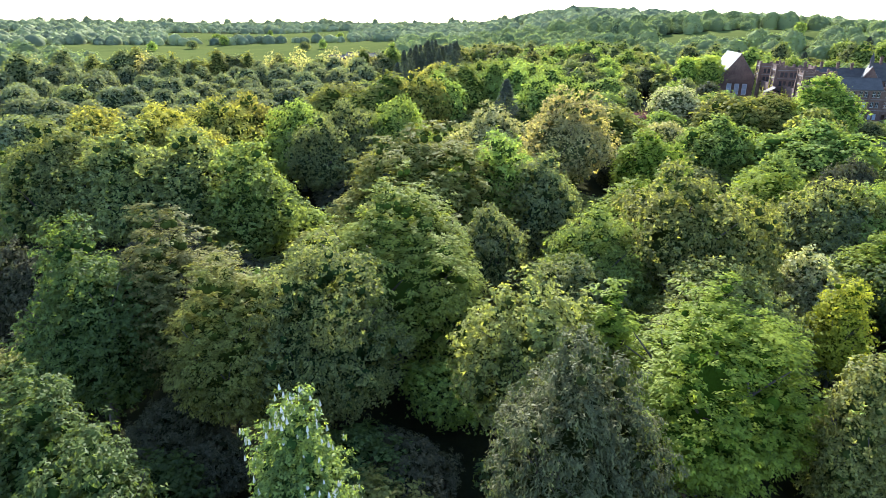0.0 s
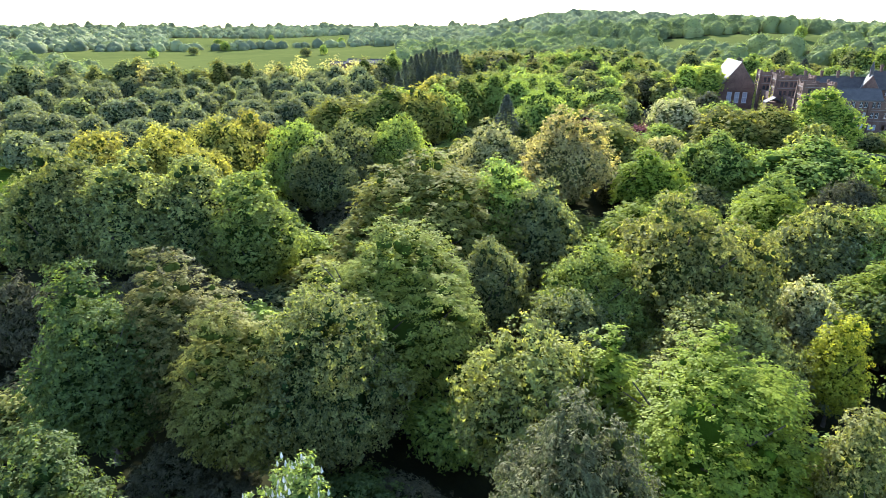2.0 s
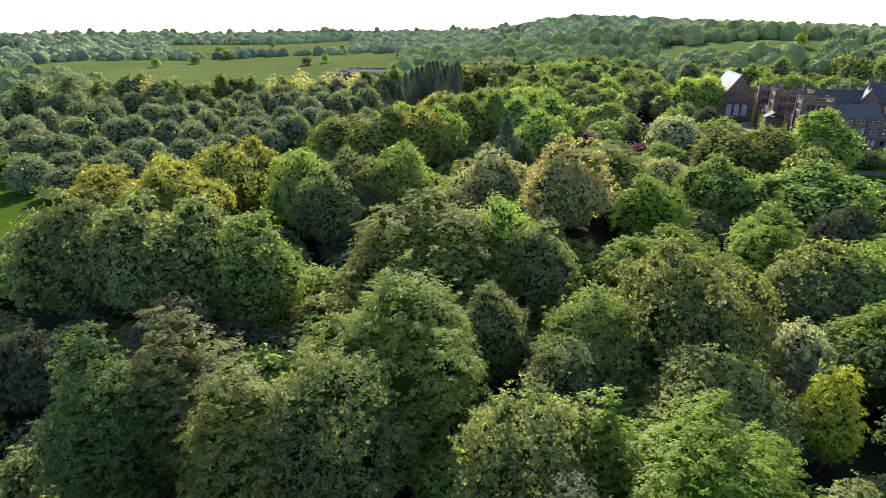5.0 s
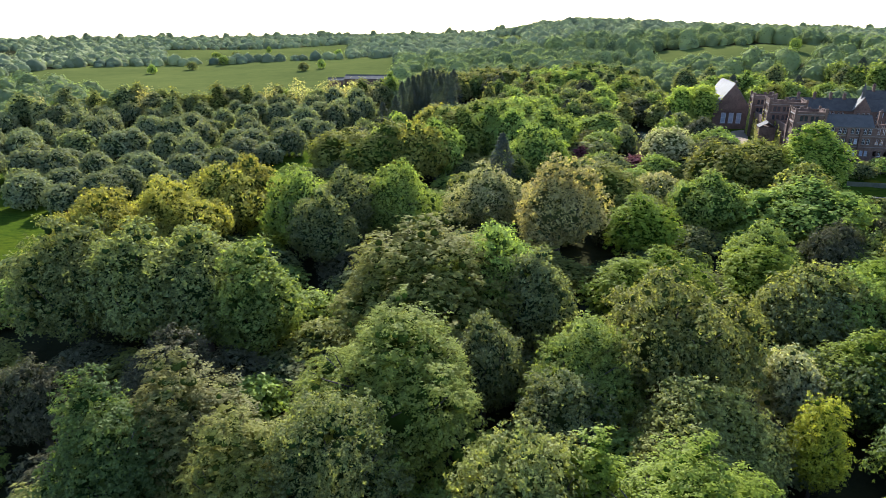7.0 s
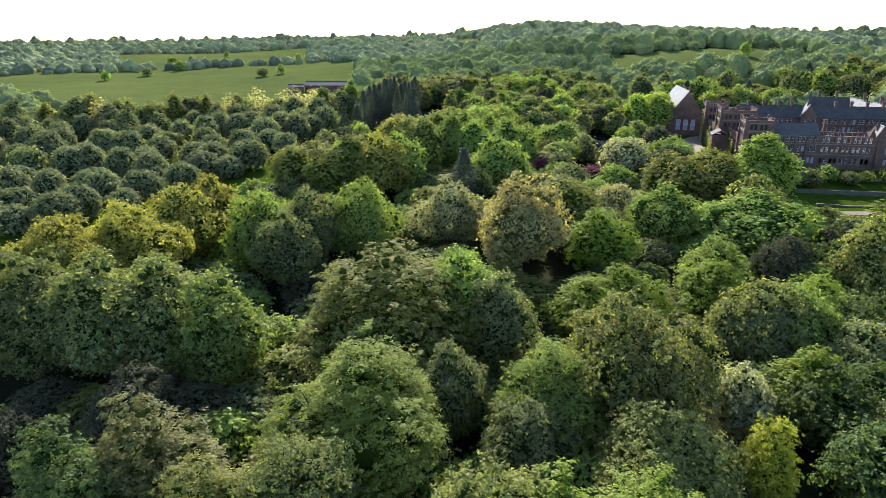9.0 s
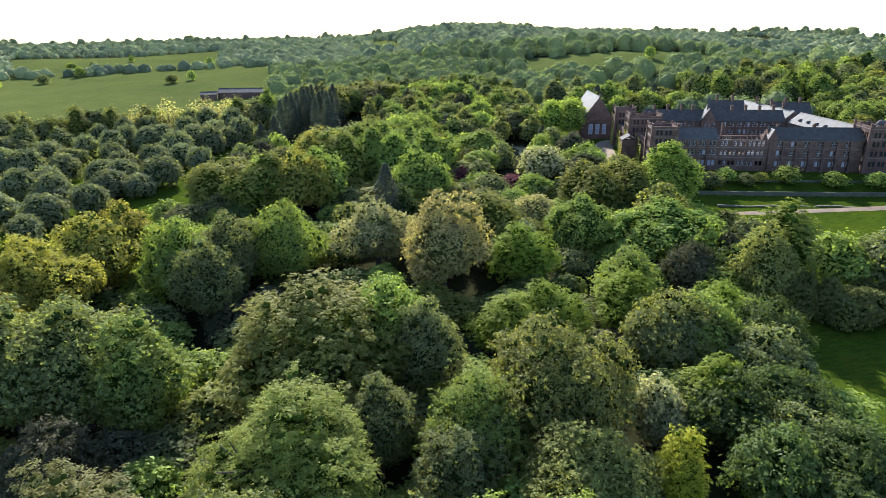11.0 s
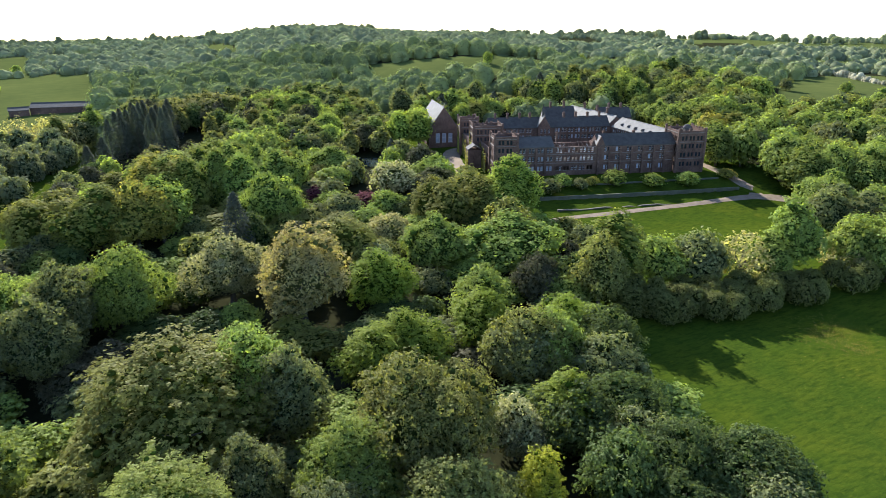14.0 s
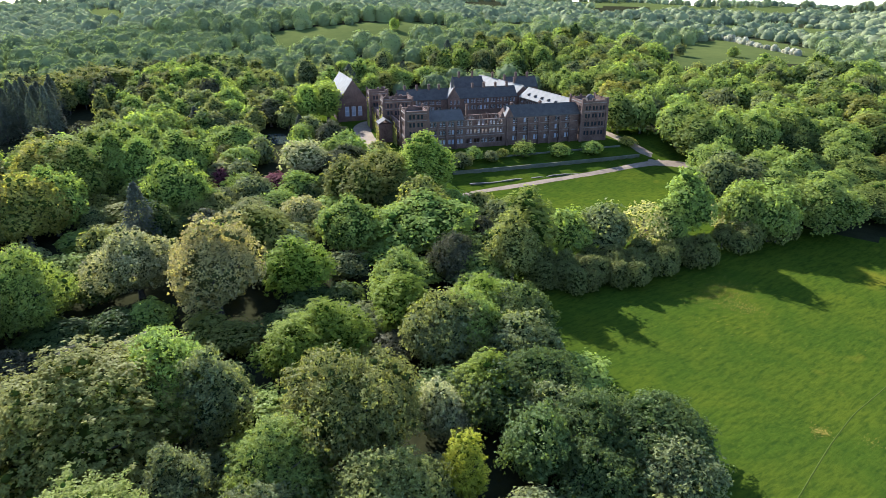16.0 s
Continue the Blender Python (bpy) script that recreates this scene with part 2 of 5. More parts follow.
def strip(name, points, widths, material, label, category, lift=0.12, step=4.0):
    """A track laid over the ground along a bent line."""
    pts = np.array(points, float)
    seg = np.r_[0, np.cumsum(np.hypot(*np.diff(pts, axis=0).T))]
    s = np.arange(0, seg[-1], step)
    x, y, w = (np.interp(s, seg, c) for c in (pts[:, 0], pts[:, 1], np.array(widths, float)))
    for _ in range(3):
        x[1:-1], y[1:-1] = (x[:-2] + 2 * x[1:-1] + x[2:]) / 4, (y[:-2] + 2 * y[1:-1] + y[2:]) / 4
    dx, dy = np.gradient(x), np.gradient(y)
    ln = np.hypot(dx, dy)
    nx, ny = -dy / ln, dx / ln
    rnd = np.random.RandomState(3)
    cols = []
    for k in np.linspace(-1, 1, 5):
        edge = w / 2 * (k + (rnd.uniform(-0.12, 0.12, len(s)) if abs(k) == 1 else 0))
        cx, cy = x + nx * edge, y + ny * edge
        cols.append(np.stack([cx, cy, height(cx, cy) + lift - 0.06 * abs(k)], -1))
    v = np.stack(cols, 1).reshape(-1, 3)
    faces = [(i * 5 + j, i * 5 + j + 1, i * 5 + j + 6, i * 5 + j + 5) for i in range(len(s) - 1) for j in range(4)]
    me = mesh_from(name, v.tolist(), [f[::-1] for f in faces])
    me.materials.append(material)
    return tagged(new(name, me), label, category, kind="structure")


def hplace(u, v, h=0.0):
    """World place of a point of the hospital's own plan."""
    return HM @ Vector((u, v, h))


def htrack(name, uv, widths, label):
    return strip(name, [tuple(hplace(u, v))[:2] for u, v in uv], widths, TRACK, label, "track")


htrack("road", [(6, -52), (14, -48), (32, -45), (50, -42), (70, -38.5), (88, -35), (101, -32), (112, -33), (121, -40), (128, -52)], [3, 3.2, 3.4, 3.4, 3.4, 3.6, 5, 7, 7, 6], "pale worn asphalt drive below the terrace")
htrack("road", [(106, -31), (106, -18), (104.5, -4), (104, 12), (104, 40), (104, 70)], [7, 5.5, 5, 5, 4.5, 4.5], "dusty track beside the end tower of the hospital")
htrack("road", [(-12, -4), (-12, 15), (-12.5, 40), (-10, 60), (-3, 66)], [5, 6, 8, 9, 6], "pale forecourt road beside the ivy wall")



# ---- trees ----
def facet_mesh(name, verts, faces, smooth=0, inner=None):
    """A mesh of faces with equally many corners; the last ones, as many as smooth, shaded smooth. inner: more corners and triangles, of the second material."""
    faces = np.asarray(faces, np.int32)
    n, k = faces.shape
    starts, loops, kinds = np.arange(0, k * n, k, dtype=np.int32), faces.ravel(), np.zeros(n, np.int32)
    if inner is not None and len(inner[1]):
        tri = np.asarray(inner[1], np.int32) + len(verts)
        verts = np.concatenate([verts, inner[0]])
        starts = np.concatenate([starts, k * n + np.arange(0, 3 * len(tri), 3, dtype=np.int32)])
        loops, kinds = np.concatenate([loops, tri.ravel()]), np.concatenate([kinds, np.ones(len(tri), np.int32)])
    me = bpy.data.meshes.new(name)
    me.vertices.add(len(verts))
    me.vertices.foreach_set("co", np.asarray(verts, np.float32).ravel())
    me.loops.add(len(loops))
    me.loops.foreach_set("vertex_index", loops)
    me.polygons.add(len(starts))
    me.polygons.foreach_set("loop_start", starts)
    me.polygons.foreach_set("material_index", kinds)
    if smooth:
        me.polygons.foreach_set("use_smooth", np.arange(n) >= n - smooth)
    me.update(calc_edges=True)
    return me


def leaf_verts(pos, nrm, axis, ln, wd, fold=0.25, corners=4):
    """Corners of many small leaves: four for a folded one, three for a flat one."""
    n = len(pos)
    nrm = nrm / (np.linalg.norm(nrm, axis=1, keepdims=True) + 1e-9)
    t = axis - (axis * nrm).sum(1, keepdims=True) * nrm
    t /= np.linalg.norm(t, axis=1, keepdims=True) + 1e-9
    b = np.cross(nrm, t)
    ln, wd = np.broadcast_to(ln, n)[:, None], np.broadcast_to(wd, n)[:, None]
    if corners == 3:
        return np.stack([pos - t * ln * 0.4 + b * wd / 2, pos + t * ln * 0.6 + b * wd * 0.1, pos - t * ln * 0.4 - b * wd / 2], 1).reshape(-1, 3)
    return np.stack([pos - t * ln / 2, pos + b * wd / 2 - nrm * wd * fold - t * ln * 0.08, pos + t * ln / 2, pos - b * wd / 2 - nrm * wd * fold - t * ln * 0.08], 1).reshape(-1, 3)


def dome(rng, sides, rings, low=-0.55, rough=0.1):
    """A closed lumpy shell of radius one: corners and quads."""
    v = []
    for i in range(rings + 1):
        e = low * math.pi / 2 + (0.97 - low) * math.pi / 2 * i / rings
        for k in range(sides):
            a = 2 * math.pi * (k + 0.5 * (i % 2)) / sides
            q = 1 + rng.uniform(-rough, rough)
            c = math.cos(e) if e >= 0 else 1 - 0.12 * (e / low / 1.5708)
            v.append((math.cos(a) * c * q, math.sin(a) * c * q, math.sin(e) * q))
    f = [(i * sides + k, i * sides + (k + 1) % sides, (i + 1) * sides + (k + 1) % sides, (i + 1) * sides + k) for i in range(rings) for k in range(sides)]
    return np.array(v), np.array(f)


def unit(rng, n):
    d = rng.normal(size=(n, 3))
    return d / np.linalg.norm(d, axis=1, keepdims=True)


R0, H0 = 7.0, 18.0  # radius and height by which trunks are drawn


def ball(level):
    """Corners and triangles of a round core: an icosahedron, or one split once."""
    bm = bmesh.new()
    bmesh.ops.create_icosphere(bm, subdivisions=level, radius=1.0)
    v, f = np.array([q.co[:] for q in bm.verts]), np.array([[q.index for q in p.verts] for p in bm.faces])
    bm.free()
    return v, f


CORES = {1: ball(1)}
# style: lobe sizes, clump size, flatness of the clumps, underside of the crown, leaf coverage, looseness
STYLES = {
    "dome": ((0.8, 2.6), 0.5, 0.8, 0.03, 1.0, 0.22),
    "layer": ((0.8, 2.6), 0.62, 0.42, 0.03, 1.0, 0.25),
    "airy": ((0.6, 2.2), 0.42, 0.75, 0.03, 0.95, 0.28),
    "willow": ((0.9, 1.8), 0.5, 1.1, 0.0, 1.1, 0.12),
    "pine": ((0.7, 1.7), 0.42, 1.2, 0.03, 1.1, 0.25),
}


def even_directions(rng, n):
    """Directions spread evenly over a sphere, a little shaken."""
    k = np.arange(n) + 0.5
    z, a = 1 - 2 * k / n, k * 2.399963 + rng.uniform(0, 6.28)
    d = np.stack([np.cos(a) * np.sqrt(1 - z * z), np.sin(a) * np.sqrt(1 - z * z), z], -1) + rng.normal(0, 0.7 / math.sqrt(n), (n, 3))
    return d / np.linalg.norm(d, axis=1, keepdims=True)


def scaled(v):
    return v / (np.linalg.norm(v, axis=1, keepdims=True) + 1e-9)


def conifer_leaves(style, rng, n, R, H):
    """Places, normals and directions of the twigs of a conifer, tier by tier."""
    tiers = 22 if style == "spruce" else 40
    k = rng.randint(0, tiers, n)
    f = (k + rng.uniform(0, 0.7, n)) / tiers
    limb = rng.randint(0, 9, n) * (2 * np.pi / 9) + k * 1.7 + rng.normal(0, 0.17, n)
    out = rng.beta(2.2, 1.2, n)
    rad = R * (1 - f) ** 0.7 * (0.25 + 0.8 * out) * (1 + 0.12 * np.sin(k * 5.1 + limb * 2))
    z = H * (0.06 + 0.94 * f) - out * (0.9 if style == "spruce" else -0.6) * (1 - f)
    d = np.stack([np.cos(limb), np.sin(limb), np.zeros(n)], -1)
    pos = d * rad[:, None] + np.stack([np.zeros(n), np.zeros(n), z], -1) + rng.normal(0, 0.16, (n, 3))
    nrm = d * 0.45 + np.array([0, 0, 1.0]) + 0.5 * unit(rng, n)
    axis = d + np.array([0, 0, -0.45 if style == "spruce" else 0.9]) + 0.25 * unit(rng, n)
    return pos, nrm, axis


def crown_parts(style, seed, R, H, leaf, coarse, fine, thin=1.0):
    """Leaves of a broad crown (places, normals, directions) and the added solid cores that darken its inside (corners,
    triangles): lobes on a dome, clumps on the lobes, leaves on the clumps.
    """
    rng = np.random.RandomState(seed)
    (lo, hi), clump, flat, under, cover, loose = STYLES[style]
    grow = coarse * min(1.0, R / 5.0)
    lo, hi, clump = lo * grow, hi * grow, clump * (0.75 + 0.25 * coarse)
    base = under * H
    mid, semi = np.array([0, 0, (H + base) / 2]), np.array([R, R, (H - base) / 2])
    area = 4 * math.pi * (((R * R) ** 1.6 + 2 * (R * semi[2]) ** 1.6) / 3) ** 0.625
    mean = (lo + hi) / 2
    d = even_directions(rng, max(16, int(area / (math.pi * mean * mean * 0.5))))
    d = d[d[:, 2] > -0.9]
    n = len(d)
    size = lo + (hi - lo) * rng.beta(1.6, 1.8, n)
    az = np.arctan2(d[:, 1], d[:, 0])
    heads = scaled(even_directions(rng, 16)[:11] + 0.35 * unit(rng, 11))  # the boughs that make up the crown
    heads[0] = (0.15, 0.1, 0.98)
    near = np.exp(-((1 - d @ heads.T) / 0.1)) * np.r_[1.0, rng.uniform(0.55, 1.0, 10)]
    depth = 0.18 if style == "willow" else 0.58
    wob = 1.25 - depth + depth * near.max(1) + 0.06 * np.sin(2 * az + seed) + rng.uniform(-loose, 0.05, n) * np.where(d[:, 2] < 0.2, 0.6, 1.0)
    wob = np.minimum(wob, 1.25)
    full = np.ones((n, 3))
    low = d[:, 2] < 0
    full[low, :2] = (1 / np.maximum(np.hypot(d[low, 0], d[low, 1]), 0.4) ** (0.8 if style == "willow" else 0.42))[:, None]
    if style != "willow":
        full[~low, :2] = (1 - 0.22 * d[~low, 2])[:, None]
    c = mid + d * full * (semi - size[:, None] * 0.8) * wob[:, None]
    # clumps
    per = np.maximum(4, (1.7 * (size / clump) ** 2).astype(int))
    of = np.repeat(np.arange(n), per)
    cl = scaled(unit(rng, len(of)) + 0.8 * d[of] + np.array([0, 0, 0.4]))
    cs = clump * rng.uniform(0.6, 1.35, len(of))
    out = rng.uniform(0.72, 1.08, (len(of), 1)) + 0.35 * (rng.rand(len(of), 1) < 0.12)
    cp = c[of] + cl * size[of][:, None] * out
    # leaves
    m = int(thin * cover * area * 1.5 / (0.5 * leaf[0] * leaf[1]))
    pick = rng.choice(len(of), m, p=cs ** 2 / (cs ** 2).sum())
    u = scaled(unit(rng, m) + 0.85 * cl[pick] + np.array([0, 0, 0.45]))
    pos = cp[pick] + u * cs[pick][:, None] * np.array([1, 1, flat]) * rng.uniform(0.2, 1.15, (m, 1))
    up = np.array([0, 0, 1.0])
    if style == "layer":
        nrm = up + 0.5 * cl[pick] + 0.35 * u + 0.35 * unit(rng, m)
        axis = 0.9 * cl[pick] + 0.7 * unit(rng, m) - 0.25 * up
    else:
        nrm = 0.8 * u + 0.35 * cl[pick] + 0.3 * up + (0.55 if fine else 0.25) * unit(rng, m)
        axis = {"willow": 1.0, "pine": 0.5}.get(style, 0.4) * u + 0.8 * unit(rng, m) + {"willow": 0.5, "pine": 1.4, "airy": 0.2}.get(style, -0.25) * up
    inner = rng.rand(m) < (0.22 if fine else 0.0)  # twigs deeper in the crown
    pos[inner] = c[of[pick[inner]]] + (pos[inner] - c[of[pick[inner]]]) * rng.uniform(0.3, 0.85, (inner.sum(), 1))
    # solid cores, added to block light and darken the inside of the crown
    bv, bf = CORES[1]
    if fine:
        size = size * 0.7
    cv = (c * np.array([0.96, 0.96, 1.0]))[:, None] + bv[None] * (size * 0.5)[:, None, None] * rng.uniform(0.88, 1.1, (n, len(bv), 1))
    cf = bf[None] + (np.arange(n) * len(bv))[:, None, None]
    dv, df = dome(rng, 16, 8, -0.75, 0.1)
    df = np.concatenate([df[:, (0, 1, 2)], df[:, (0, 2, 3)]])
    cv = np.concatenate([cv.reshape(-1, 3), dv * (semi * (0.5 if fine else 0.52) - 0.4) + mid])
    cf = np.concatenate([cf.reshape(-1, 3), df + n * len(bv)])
    fit = np.array([R / np.percentile(np.hypot(pos[:, 0], pos[:, 1]), 97)] * 2 + [H / np.percentile(pos[:, 2], 99.6)])
    pos, cv = pos * fit, cv * fit
    return pos, nrm, axis, cv, cf


def tube(bm, a, b, ra, rb, sides=7):
    a, b = Vector(a), Vector(b)
    d = (b - a).normalized()
    s = d.orthogonal().normalized()
    t = d.cross(s)
    lo = [bm.verts.new(a + (s * math.cos(k * 2 * math.pi / sides) + t * math.sin(k * 2 * math.pi / sides)) * ra) for k in range(sides)]
    hi = [bm.verts.new(b + (s * math.cos(k * 2 * math.pi / sides) + t * math.sin(k * 2 * math.pi / sides)) * rb) for k in range(sides)]
    for k in range(sides):
        bm.faces.new((lo[k], lo[(k + 1) % sides], hi[(k + 1) % sides], hi[k]))
    bm.faces.new(hi)
    bm.faces.new(lo[::-1])


def trunk_bm(seed, straight=False, limbs=9):
    rng = random.Random(seed)
    bm = bmesh.new()
    tube(bm, (0, 0, -1.0), (0, 0, 1.2), 0.62, 0.42)
    tube(bm, (0, 0, 1.2), (0.15, 0.1, H0 * 0.4), 0.42, 0.3)
    tube(bm, (0.15, 0.1, H0 * 0.4), (0, 0, H0 * (0.95 if straight else 0.75)), 0.3, 0.06)
    for k in range(0 if straight else limbs):
        a = k * 2.4 + rng.uniform(-0.4, 0.4)
        z = H0 * rng.uniform(0.22, 0.5)
        r1, r2 = R0 * 0.4, R0 * rng.uniform(0.62, 0.8)
        p1 = (math.cos(a) * r1, math.sin(a) * r1, z + H0 * 0.13)
        tube(bm, (0.1, 0.05, z), p1, 0.2, 0.12, 5)
        tube(bm, p1, (math.cos(a + 0.2) * r2, math.sin(a + 0.2) * r2, z + H0 * rng.uniform(0.2, 0.33)), 0.12, 0.03, 5)
        tube(bm, p1, (math.cos(a - 0.4) * r2 * 0.8, math.sin(a - 0.4) * r2 * 0.8, z + H0 * 0.3), 0.09, 0.02, 5)
    return bm


# kind: form, deep leaf colour, fresh leaf colour, light through the leaf, label
KINDS = {
    "sycamore": ("dome", (0.023, 0.041, 0.009), (0.044, 0.07, 0.014), (1.92, 1.55, 0.9), "full sycamore crown of cool green leaves"),
    "sycamore_bright": ("dome", (0.077, 0.124, 0.018), (0.138, 0.193, 0.025), (1.92, 1.55, 0.9), "tall tree with fresh bright green leaves"),
    "beech": ("layer", (0.05, 0.064, 0.014), (0.095, 0.112, 0.028), (1.92, 1.55, 0.9), "spreading beech with pale layered foliage"),
    "beech_bright": ("layer", (0.052, 0.08, 0.013), (0.105, 0.138, 0.02), (1.92, 1.55, 0.9), "broad beech with bright green layered sprays"),
    "hornbeam": ("layer", (0.052, 0.068, 0.012), (0.105, 0.125, 0.022), (1.92, 1.55, 0.9), "wide hornbeam with olive green layered foliage"),
    "holm": ("dome", (0.028, 0.047, 0.013), (0.095, 0.12, 0.028), (1.92, 1.55, 0.9), "dense evergreen tree with yellowish shoot tips"),
    "maple": ("dome", (0.055, 0.088, 0.016), (0.112, 0.165, 0.026), (1.92, 1.55, 0.9), "round green broadleaf tree in the wood"),
    "ash": ("airy", (0.044, 0.062, 0.02), (0.084, 0.108, 0.03), (1.92, 1.55, 0.9), "loose grey-green ash tree in the wood"),
    "oak_pale": ("airy", (0.052, 0.068, 0.016), (0.1, 0.123, 0.026), (1.92, 1.55, 0.9), "pale olive oak in young leaf"),
    "golden_oak": ("dome", (0.069, 0.088, 0.016), (0.143, 0.156, 0.023), (1.92, 1.55, 0.9), "oak with golden green young leaves"),
    "tan_oak": ("airy", (0.096, 0.105, 0.033), (0.18, 0.186, 0.056), (1.92, 1.55, 0.9), "tall oak with tan and olive young leaves"),
    "golden": ("dome", (0.072, 0.096, 0.009), (0.135, 0.158, 0.011), (1.92, 1.55, 0.9), "small tree with golden yellow leaves"),
    "lime": ("layer", (0.05, 0.085, 0.009), (0.1, 0.145, 0.013), (1.92, 1.55, 0.9), "lime tree with vivid yellow-green leaves"),
    "pine": ("pine", (0.029, 0.036, 0.01), (0.058, 0.07, 0.021), (0.75, 0.75, 0.5), "dark grey-green pine with upright shoots"),
    "chestnut": ("dome", (0.032, 0.06, 0.014), (0.079, 0.115, 0.02), (1.92, 1.55, 0.9), "horse chestnut covered in white flower candles"),
    "yew": ("pine", (0.029, 0.035, 0.013), (0.061, 0.068, 0.024), (0.75, 0.75, 0.5), "dark evergreen shrub in the shade of the wood"),
    "cypress": ("spire", (0.046, 0.046, 0.019), (0.087, 0.087, 0.033), (0.75, 0.75, 0.5), "narrow brownish cypress at the wood edge"),
    "spruce": ("spruce", (0.03, 0.042, 0.022), (0.06, 0.075, 0.034), (0.75, 0.75, 0.5), "dark green conifer with a pointed top"),
    "whitebeam": ("airy", (0.062, 0.083, 0.026), (0.168, 0.192, 0.072), (1.92, 1.55, 0.9), "whitebeam with silvery white young leaves"),
    "silver_willow": ("willow", (0.12, 0.14, 0.045), (0.2, 0.225, 0.075), (1.92, 1.55, 0.9), "round willow with pale silver leaves"),
    "willow": ("willow", (0.048, 0.068, 0.026), (0.09, 0.116, 0.042), (1.92, 1.55, 0.9), "rounded grey-green willow bush"),
    "hedge_willow": ("willow", (0.042, 0.055, 0.012), (0.08, 0.098, 0.02), (1.1, 1.05, 0.6), "dense grey-green sallow bush at the meadow edge"),
    "oak": ("dome", (0.05, 0.08, 0.015), (0.1, 0.142, 0.025), (1.92, 1.55, 0.9), "tall oak with a full green crown"),
    "may_tree": ("airy", (0.095, 0.108, 0.031), (0.285, 0.292, 0.106), (1.0, 1.0, 0.7), "hawthorn tree white with blossom"),
    "hawthorn": ("airy", (0.094, 0.111, 0.034), (0.188, 0.2, 0.059), (1.92, 1.55, 0.9), "thin-crowned tree with branches showing through"),
    "copper_beech": ("dome", (0.046, 0.02, 0.016), (0.103, 0.041, 0.034), (0.75, 0.75, 0.5), "copper beech with dark purple leaves"),
}
LEAF_MATERIAL = {k: foliage(k + " leaves", v[1], v[2], v[3]) for k, v in KINDS.items()}
# Core colour: deep leaf tone darkened further, standing in for shade within the crown.
CORE_MATERIAL = {k: surface(k + " shade core", tuple(0.8 * x for x in v[1]), v[1], 1.2, 0.95, 0.5, 4.0, "Object", 0.2) for k, v in KINDS.items()}
for m in CORE_MATERIAL.values():
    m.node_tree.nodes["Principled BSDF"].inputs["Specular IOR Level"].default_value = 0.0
# grade: reach, leaf length and width, coarseness of lobes and clumps
GRADES = (("near", 84, 0.31, 0.23, 1.0), ("middle", 165, 0.44, 0.33, 1.05), ("far", 300, 0.66, 0.5, 1.3), ("distant", 1e9, 1.05, 0.8, 1.7))
SIZES = (3.0, 5.0, 7.2, 9.5, 13.0)
SLIM = (0.65, 0.9, 1.2, 1.6, 2.2)  # height over width, against the usual
PROTOTYPES = {}


def prototype(kind, grade, variant, R, slim):
    """Crown and trunk of a kind of tree, R in crown radius, for one distance."""
    key = (kind, grade, variant, R, slim)
    if key not in PROTOTYPES:
        style = KINDS[kind][0]
        _, _, ln, wd, coarse = next(g for g in GRADES if g[0] == grade)
        H = R * 2 * slim * H0 / (2 * R0)
        seed = sum(ord(c) for c in kind) * 7 + variant * 31 + int(R * 10)
        rng = np.random.RandomState(seed + 1)
        k = 3
        if style in ("pine", "willow"):
            ln, wd = ln * 1.15, wd * 0.62
        if style in ("spruce", "spire"):
            ln, wd = ln * 1.1, wd * (0.6 if grade == "near" else 0.85)
            n = int(2.4 * math.pi * R * H / (ln * wd) * 1.5)
            pos, nrm, axis = conifer_leaves(style, rng, n, R, H)
            cv, cf = np.zeros((0, 3)), np.zeros((0, 3), int)
        else:
            pos, nrm, axis, cv, cf = crown_parts(style, seed, R, H, (ln, wd), coarse, grade in ("near", "middle"), 0.35 if kind == "hawthorn" else 1.0)
            n = len(pos)
            if kind == "hawthorn":
                cv, cf = cv[:0], cf[:0]
        lv = leaf_verts(pos, nrm, axis, ln * rng.uniform(0.6, 1.35, n), wd * rng.uniform(0.6, 1.35, n), 0.25, k)
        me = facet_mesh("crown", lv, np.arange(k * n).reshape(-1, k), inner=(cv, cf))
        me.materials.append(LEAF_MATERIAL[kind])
        me.materials.append(CORE_MATERIAL[kind])
        bm = trunk_bm(seed, style in ("spruce", "spire"), {"near": 12, "middle": 6}.get(grade, 8 if kind == "hawthorn" else 0))
        bmesh.ops.transform(bm, matrix=Matrix.Diagonal((R / R0, R / R0, H / H0, 1)), verts=bm.verts)
        tr = bpy.data.meshes.new("trunk")
        bm.to_mesh(tr)
        bm.free()
        tr.materials.append(BARK)
        PROTOTYPES[key] = me, tr, H
    return PROTOTYPES[key]


PLANTED = []
spin = random.Random(11)


CANDLES = surface("white blossom", (0.5, 0.44, 0.34), (0.7, 0.64, 0.52), 3.0, 0.8, 0.1)


